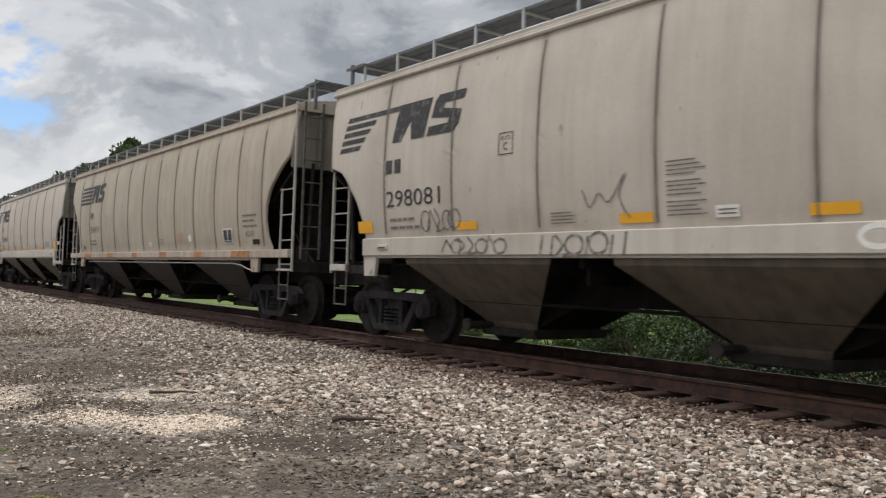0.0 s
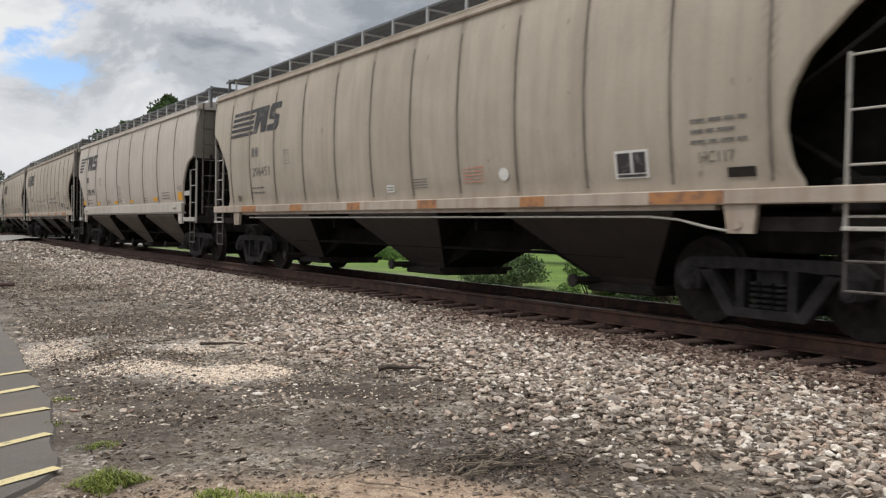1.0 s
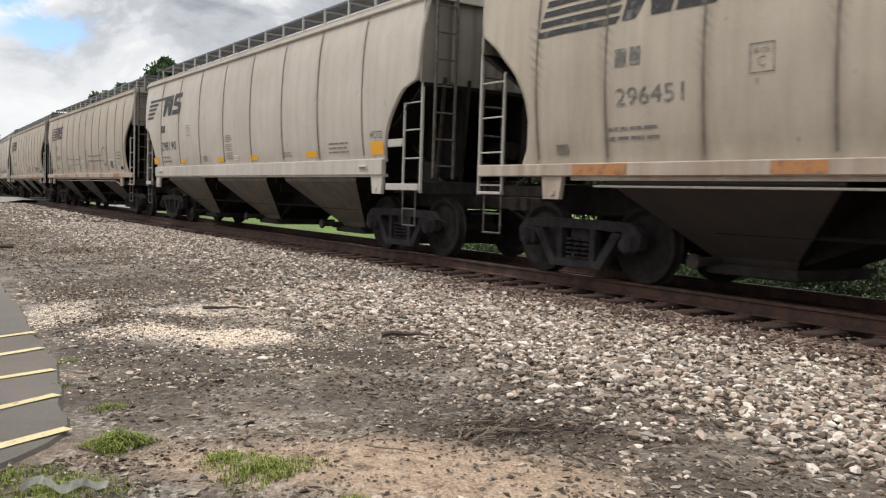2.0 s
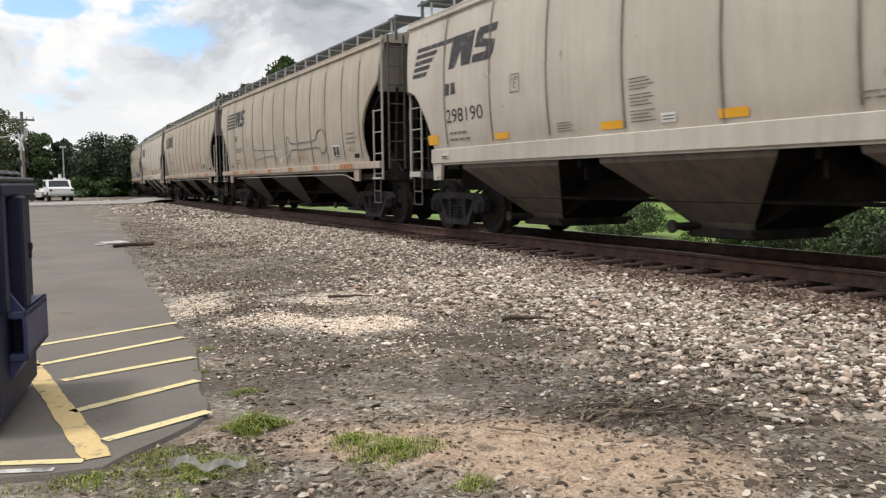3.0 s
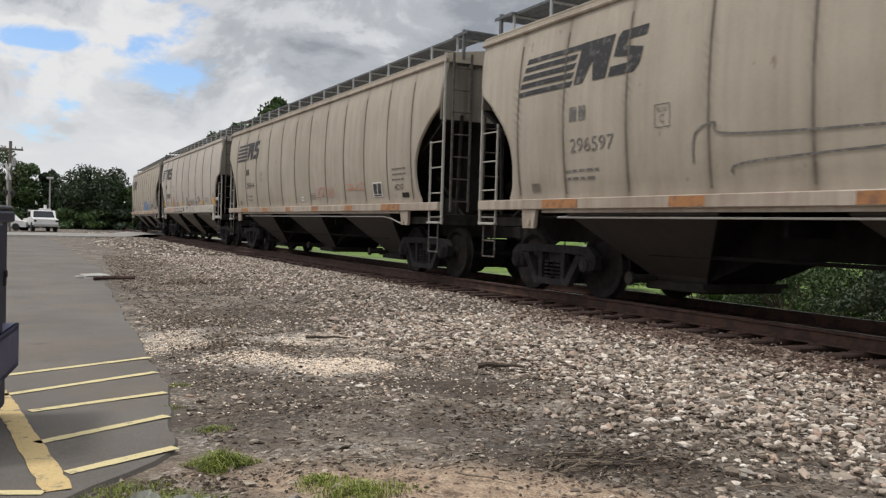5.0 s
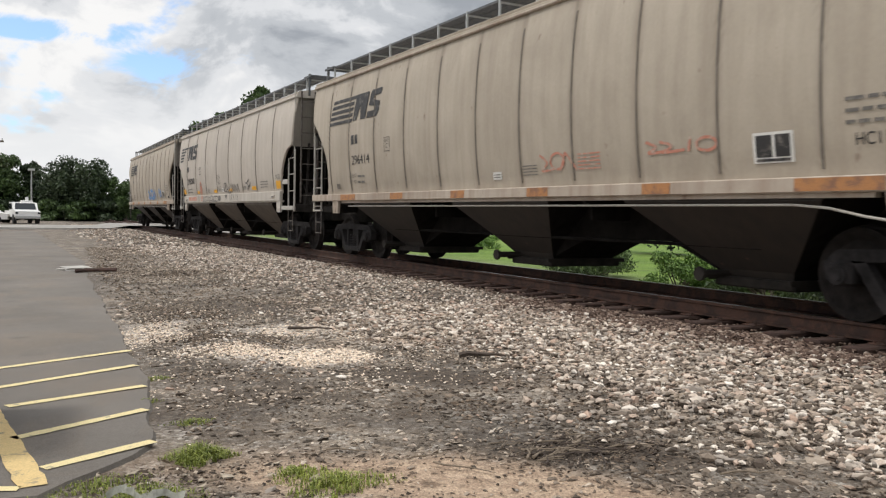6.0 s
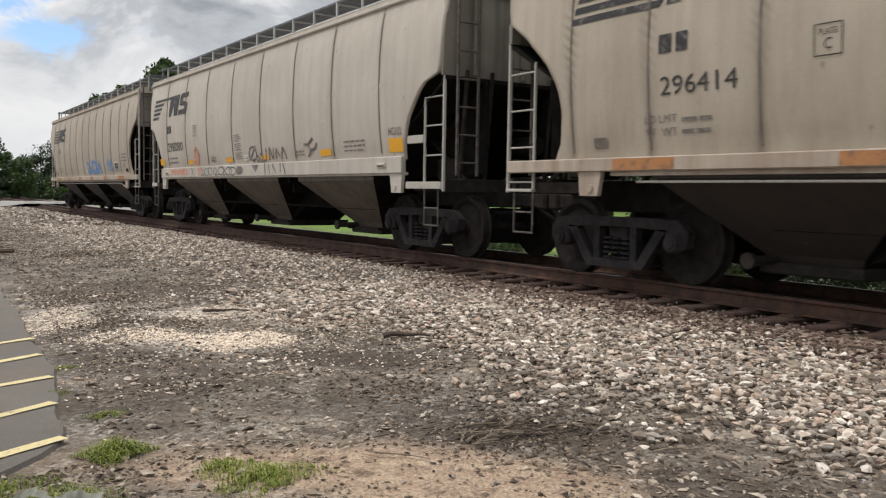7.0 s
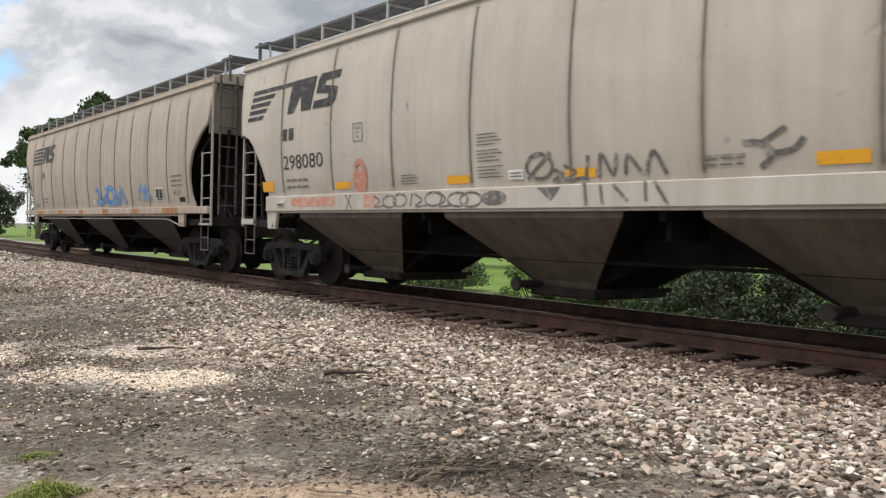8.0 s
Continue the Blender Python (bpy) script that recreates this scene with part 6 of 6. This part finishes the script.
    part("cargo_bed", MB().box((-0.92, 0.4, 0.55), (0.92, 2.45, 1.0), 0.03), white, t)
    part("equipment_box", MB().box((0.1, 0.5, 1.0), (0.88, 1.6, 1.85), 0.04).tube((0.5, 1.0, 1.85), (0.5, 1.0, 2.15), 0.12, 8), white, t)
    part("bumper", MB().box((-0.9, -2.55, 0.4), (0.9, -2.38, 0.62), 0.03), grey, t)
    for x in (-0.82, 0.82):
        for y in (-1.55, 1.5):
            part("wheel", MB().tube((x - 0.12, y, 0.37), (x + 0.12, y, 0.37), 0.37, 18).tube((x - 0.13, y, 0.37), (x + 0.13, y, 0.37), 0.2, 12), tyre, t)
        part("headlight", MB().box((x - 0.12 if x > 0 else x - 0.06, -2.43, 0.78), (x + 0.06 if x > 0 else x + 0.12, -2.39, 0.92), 0.01), glass, t)
    v = thing("parked_car", "small white parked car beside the road", "car", at=pose(-0.7, 77, 0.02, 0, 0, 70))
    cb = MB()
    cb.prism([(-2.0, 0.3), (-2.0, 0.75), (-1.1, 0.85), (-0.6, 1.3), (0.7, 1.32), (1.3, 0.9), (2.0, 0.85), (2.0, 0.3)], lambda a, c, d: (-0.8 + d, a, c), 1.6)
    part("body", cb, white, v)
    part("side_window", MB().box((0.795, -0.7, 0.9), (0.81, 0.9, 1.24), 0.004), glass, v)
    part("side_window", MB().box((-0.81, -0.7, 0.9), (-0.795, 0.9, 1.24), 0.004), glass, v)
    for x in (-0.72, 0.72):
        for y in (-1.25, 1.25):
            part("wheel", MB().tube((x - 0.1, y, 0.3), (x + 0.1, y, 0.3), 0.3, 16), tyre, v)
    # kerbs and mounds along the road
    con = plain("pale_concrete", (0.42, 0.40, 0.37), 0.9, 0.0, 0.2, 5, 0.2)
    tagged(part("kerb", MB().box((-8, 55.6, -0.05), (4.5, 55.9, 0.14), 0.02), con), "pale concrete kerb along the road", "kerb", kind="structure")
    sl = MB().box((-0.27, -0.2, -0.02), (0.27, 0.2, 0.05), 0.02)
    sl.v = [(x + random.uniform(-.05, .05), y + random.uniform(-.05, .05), z + random.uniform(-.01, .01)) for x, y, z in sl.v]
    tagged(part("broken_slab", sl, con, at=pose(1.5, 19.1, 0.03, 2, -2, 20)), "broken pale concrete slab at the asphalt edge", "slab")
    br = MB()
    for a, b in (((-0.3, -0.1), (0.5, 0.1)), ((-0.1, 0.2), (0.45, -0.25))):
        br.tube((*a, 0.03), (*b, 0.05), 0.04, 6, 0.03)
    tagged(part("driftwood", br, M_TIE, at=pose(1.75, 18.3, 0.02)), "dark broken wood beside the asphalt edge", "wood")


def build_litter():
    stick_m = plain("grey_dead_wood", (0.21, 0.165, 0.12), 0.9, 0.0, 0.4, 9, 0.3)
    dark_m = plain("wet_dark_wood", (0.07, 0.052, 0.04), 0.9, 0.0, 0.4, 9, 0.3)

    def stick(x, y, length, rad, turn, mat, label):
        r = random.Random(int(x * 100 + y * 10))
        mb = MB()
        prev = Vector((-length / 2, 0, rad * 0.8))
        for i in range(5):
            q = Vector((-length / 2 + length * (i + 1) / 5, r.uniform(-0.06, 0.06) * length, rad * r.uniform(0.7, 1.6)))
            mb.tube(prev, q, rad * (1 - 0.13 * i), 6, rad * (0.87 - 0.13 * i))
            prev = q
        z = float(ground_z(np.array(x), np.array(y)))
        tagged(part("stick", mb, mat, at=pose(x, y, z + 0.012, 0, 0, turn)), label, "stick", "sticks on the gravel")
    stick(3.92, 6.44, 0.42, 0.028, -30, dark_m, "dark broken branch lying on ballast stones")
    stick(3.1, 8.75, 0.5, 0.02, -25, dark_m, "dark thin branch lying on gravel")
    for i in range(80):
        a = random.Random(70 + i)
        stick(2.85 + a.gauss(0, 0.2), 3.62 + a.gauss(0, 0.17), a.uniform(0.05, 0.24), a.uniform(0.003, 0.009), a.uniform(-60, 70), dark_m if i % 2 else stick_m, "thin dark twig on gravel")
    for x, y, l, t in ((2.05, 3.85, 0.26, 10), (1.75, 4.15, 0.3, -35), (2.1, 3.55, 0.35, -60), (1.3, 4.55, 0.12, 40), (3.3, 4.3, 0.25, 15), (2.4, 2.6, 0.3, -20), (4.4, 5.3, 0.3, -50), (3.4, 2.9, 0.35, -15), (0.95, 3.95, 0.15, 20)):
        stick(x, y, l, 0.0065, t, stick_m, "thin pale twig on sandy dirt")
    r = np.random.RandomState(83)
    x, y = np.concatenate([r.normal(2.9, 0.32, 900), r.normal(3.15, 0.5, 500)]), np.concatenate([r.normal(3.6, 0.22, 900), r.normal(3.9, 0.4, 500)])
    rock_stuff("wood_litter", np.stack([x, y, ground_z(x, y) + 0.008], -1), r.uniform(0.008, 0.03, len(x)), M_MULCH, "dark rotten bark and wood chips on gravel", flat=0.35, seed=84, fine=False)
    x, y = r.uniform(0.3, 1.9, 900), 3.25 + r.uniform(0, 1.0, 900)
    ok = x > asphalt_edge(y) + 0.03 - 5 * (y < 4.06)
    x, y = x[ok], y[ok]
    rock_stuff("leaf_litter", np.stack([x, y, ground_z(x, y) + 0.006], -1), r.uniform(0.006, 0.024, len(x)), M_MULCH, "brown and grey leaf crumbs on dirt", flat=0.25, seed=85, fine=False)
    bag_m = plain("dirty_white_plastic", (0.36, 0.36, 0.31), 0.5, 0.0, 0.25, 20, 0.3)
    mb = MB()
    r = random.Random(4)
    n = 22
    for i in range(n):
        t = i / (n - 1)
        c = (0.47 + 0.30 * t, 3.86 - 0.17 * t + 0.03 * math.sin(t * 9), 0.03 + 0.03 * abs(math.sin(t * 7)))
        w = 0.008 * (0.4 + math.sin(t * 3.1)) * r.uniform(0.7, 1.2)
        mb.v += [(c[0], c[1] - w, c[2] - 0.02), (c[0] + r.uniform(-.01, .01), c[1], c[2] + 0.008 + r.uniform(0, .012)), (c[0], c[1] + w, c[2] - 0.018)]
        if i:
            k = 3 * i
            mb.f += [(k - 3, k, k + 1, k - 2), (k - 2, k + 1, k + 2, k - 1)]
    tagged(part("plastic_bag", mb, bag_m, fix=False), "crumpled dirty white plastic bag lying in weeds", "litter")
    leaf_m = plain("dry_leaf_brown", (0.36, 0.30, 0.23), 0.8, 0.0, 0.35, 15, 0.2)
    for i in range(26):
        a = random.Random(300 + i)
        x, y = a.uniform(0.45, 1.45), a.uniform(3.2, 4.35)
        s = a.uniform(0.02, 0.055)
        z = float(ground_z(np.array(x), np.array(y))) + 0.012
        lf = MB().add([(-s, 0, 0.006), (0, -s * 0.5, 0), (s, 0, 0.01), (0, s * 0.5, 0.004)], [(0, 1, 2, 3)]).add([(-s, 0, 0.001), (0, -s * 0.5, -0.005), (s, 0, 0.005), (0, s * 0.5, -0.001)], [(3, 2, 1, 0)])
        tagged(part("dry_leaf", lf, leaf_m, at=pose(x, y, z, a.uniform(-20, 20), a.uniform(-20, 20), a.uniform(0, 360)), fix=False), "curled pale dry leaf on dirt", "leaf", "dry leaves on the dirt")


build_bin()
build_roadside()
for i, (x, y, h, w, m, lab, pine) in enumerate((
        (-10.5, 100, 6.0, 8, M_LEAFDK, "dark leafy tree beyond the road", False), (-3.0, 98, 8.0, 7.5, M_OLIVE, "tall airy olive-green tree beyond the road", False),
        (0.7, 99, 6.9, 5, M_LEAF, "leafy green tree beyond the road", False), (3.7, 100, 6.3, 2.6, M_LEAFDK, "dark narrow evergreen tree beyond the road", False),
        (7.6, 95, 6.5, 6.2, M_LEAFDK, "round dense dark green tree beyond the road", False), (5.8, 96, 5.3, 3.6, M_LEAFDK, "dark leafy tree beyond the road", False),
        (9.5, 96, 5.5, 4.0, M_LEAF, "round dense green tree beyond the road", False), (12.0, 92, 4.2, 2.8, M_LEAF, "small leafy green tree beside the track", False), (17.5, 104, 6.0, 7, M_LEAFDK, "dark leafy tree behind the track", False),
        (-16, 103, 8.0, 10, M_LEAFDK, "dark leafy tree beyond the road", False), (-24, 106, 9, 10, M_LEAF, "leafy tree beyond the road", False), (-33, 108, 9, 11, M_LEAFDK, "dark leafy tree beyond the road", False),
        (24.0, 86, 13.0, 7.2, M_LEAF, "tall pine with a flat dark crown behind the train", True), (19.7, 90, 10.4, 5.0, M_LEAF, "tall pine with a dark crown behind the train", True),
        (30, 30, 6.5, 8, M_LEAFDK, "dark leafy tree behind the track", False), (31, 22, 7, 8, M_LEAF, "leafy green tree behind the track", False), (29, 14, 6.5, 8, M_LEAFDK, "dark leafy tree behind the track", False), (27, 6, 7, 8, M_LEAF, "leafy green tree behind the track", False), (26, -3, 7, 8, M_LEAFDK, "dark leafy tree behind the track", False),
        (30, 120, 11, 10, M_LEAF, "leafy tree beyond the field", False), (44, 118, 10, 12, M_LEAFDK, "dark leafy tree beyond the field", False), (58, 110, 10, 12, M_LEAF, "leafy tree beyond the field", False),
        (70, 90, 10, 13, M_LEAFDK, "dark leafy tree beyond the field", False), (78, 68, 11, 13, M_LEAF, "leafy tree beyond the field", False), (82, 44, 10, 13, M_LEAFDK, "dark leafy tree beyond the field", False), (84, 20, 10, 13, M_LEAF, "leafy tree beyond the field", False))):
    tree(x, y, h, w, m, 500 + i, lab, pine)
for i, (x, y, w, h, m, lab) in enumerate((
        (14.3, 18.2, 2.4, 1.3, M_LEAF, "dark green shrub behind the track"), (14.6, 15.2, 2.2, 1.2, M_LEAFBR, "bright green shrub behind the track"),
        (14.2, 12.2, 2.6, 1.5, M_LEAF, "leafy green shrub behind the track"), (14.0, 9.6, 2.6, 1.6, M_LEAFDK, "dark leafy shrub behind the track"),
        (13.8, 7.0, 2.8, 1.7, M_LEAFDK, "dark leafy shrub behind the track"), (13.9, 4.2, 2.8, 1.8, M_LEAFDK, "dark leafy shrub behind the track"),
        (14.2, 1.2, 3.0, 1.8, M_LEAFDK, "dark leafy shrub behind the track"), (14.8, -2.2, 3.2, 1.8, M_LEAF, "leafy green shrub behind the track"),
        (15.5, 10.8, 2.4, 1.9, M_LEAF, "leafy green shrub behind the track"), (15.6, 6.0, 3.0, 2.2, M_LEAFDK, "tall dark shrub behind the track"), (13.2, 8.3, 2.2, 1.2, M_LEAFDK, "low dark shrub behind the track"), (13.0, 5.5, 2.4, 1.3, M_LEAFDK, "low dark shrub behind the track"), (13.0, 2.7, 2.6, 1.4, M_LEAFDK, "low dark shrub behind the track"), (15.2, 13.2, 2.2, 1.5, M_LEAF, "leafy green shrub behind the track"),
        (17.5, 24.5, 2.0, 0.9, M_LEAFBR, "low bright shrub in the field"), (21, 36, 2.4, 1.2, M_LEAFBR, "low bright shrub in the field"))):
    bush(x, y, w, h, m, 700 + i, lab)
for i, (x, y) in enumerate(((-12, 97), (-6.5, 96), (-1.5, 97), (2.6, 98), (6.4, 94), (9.6, 94), (15, 99), (-18, 98), (-25, 99))):
    bush(x, y, 6.5, 2.9, M_LEAFDK if i % 2 else M_LEAF, 760 + i, "dense dark green hedge beyond the road", 0.16, 420)
tuft(0.98, 4.40, 0.16, 0.14, 560, 1, "clump of bright green grass on gravel")
tuft(1.47, 3.68, 0.27, 0.10, 420, 2, "patch of low green weeds on sandy dirt")
tuft(1.38, 3.95, 0.16, 0.07, 200, 3, "patch of low green weeds on sandy dirt")
tuft(0.62, 3.85, 0.3, 0.08, 420, 4, "straggling weeds along the asphalt edge")
tuft(0.5, 4.12, 0.25, 0.06, 240, 5, "straggling weeds along the asphalt edge")
tuft(1.62, 3.12, 0.1, 0.11, 70, 6, "thin tuft of long grass on dirt")
tuft(0.95, 5.9, 0.1, 0.05, 80, 7, "small tuft of grass by the asphalt edge")
tuft(1.15, 6.7, 0.1, 0.05, 80, 8, "small tuft of grass by the asphalt edge")
tuft(0.15, 3.95, 0.28, 0.06, 260, 10, "straggling weeds along the asphalt edge")
tuft(-0.35, 4.0, 0.25, 0.05, 160, 11, "straggling weeds along the asphalt edge")
tuft(1.1, 5.2, 0.14, 0.05, 120, 12, "small tuft of grass by the asphalt edge")
tuft(0.35, 3.4, 0.35, 0.09, 300, 9, "straggling weeds on dirt")
build_litter()
build_stones()



# ---- movement ----
def motions():
    steps = [n[0] for n in NUDGE]
    turns = [i / 30 for i in range(241)]
    for k, car in enumerate(CARS):
        walk(car, [(t, car_pose(k, t)) for t in steps])
        for ob in car.children_recursive:
            if ob.name.split(".")[0] == "wheelset":
                y = ob.location.y
                rows = []
                for t in turns:
                    run = CENTRES[k] - car_s(k, t)
                    rows.append((t, pose(0, y, 0.49, math.degrees(run / 0.49), 0, 0)))
                walk(ob, rows)


motions()
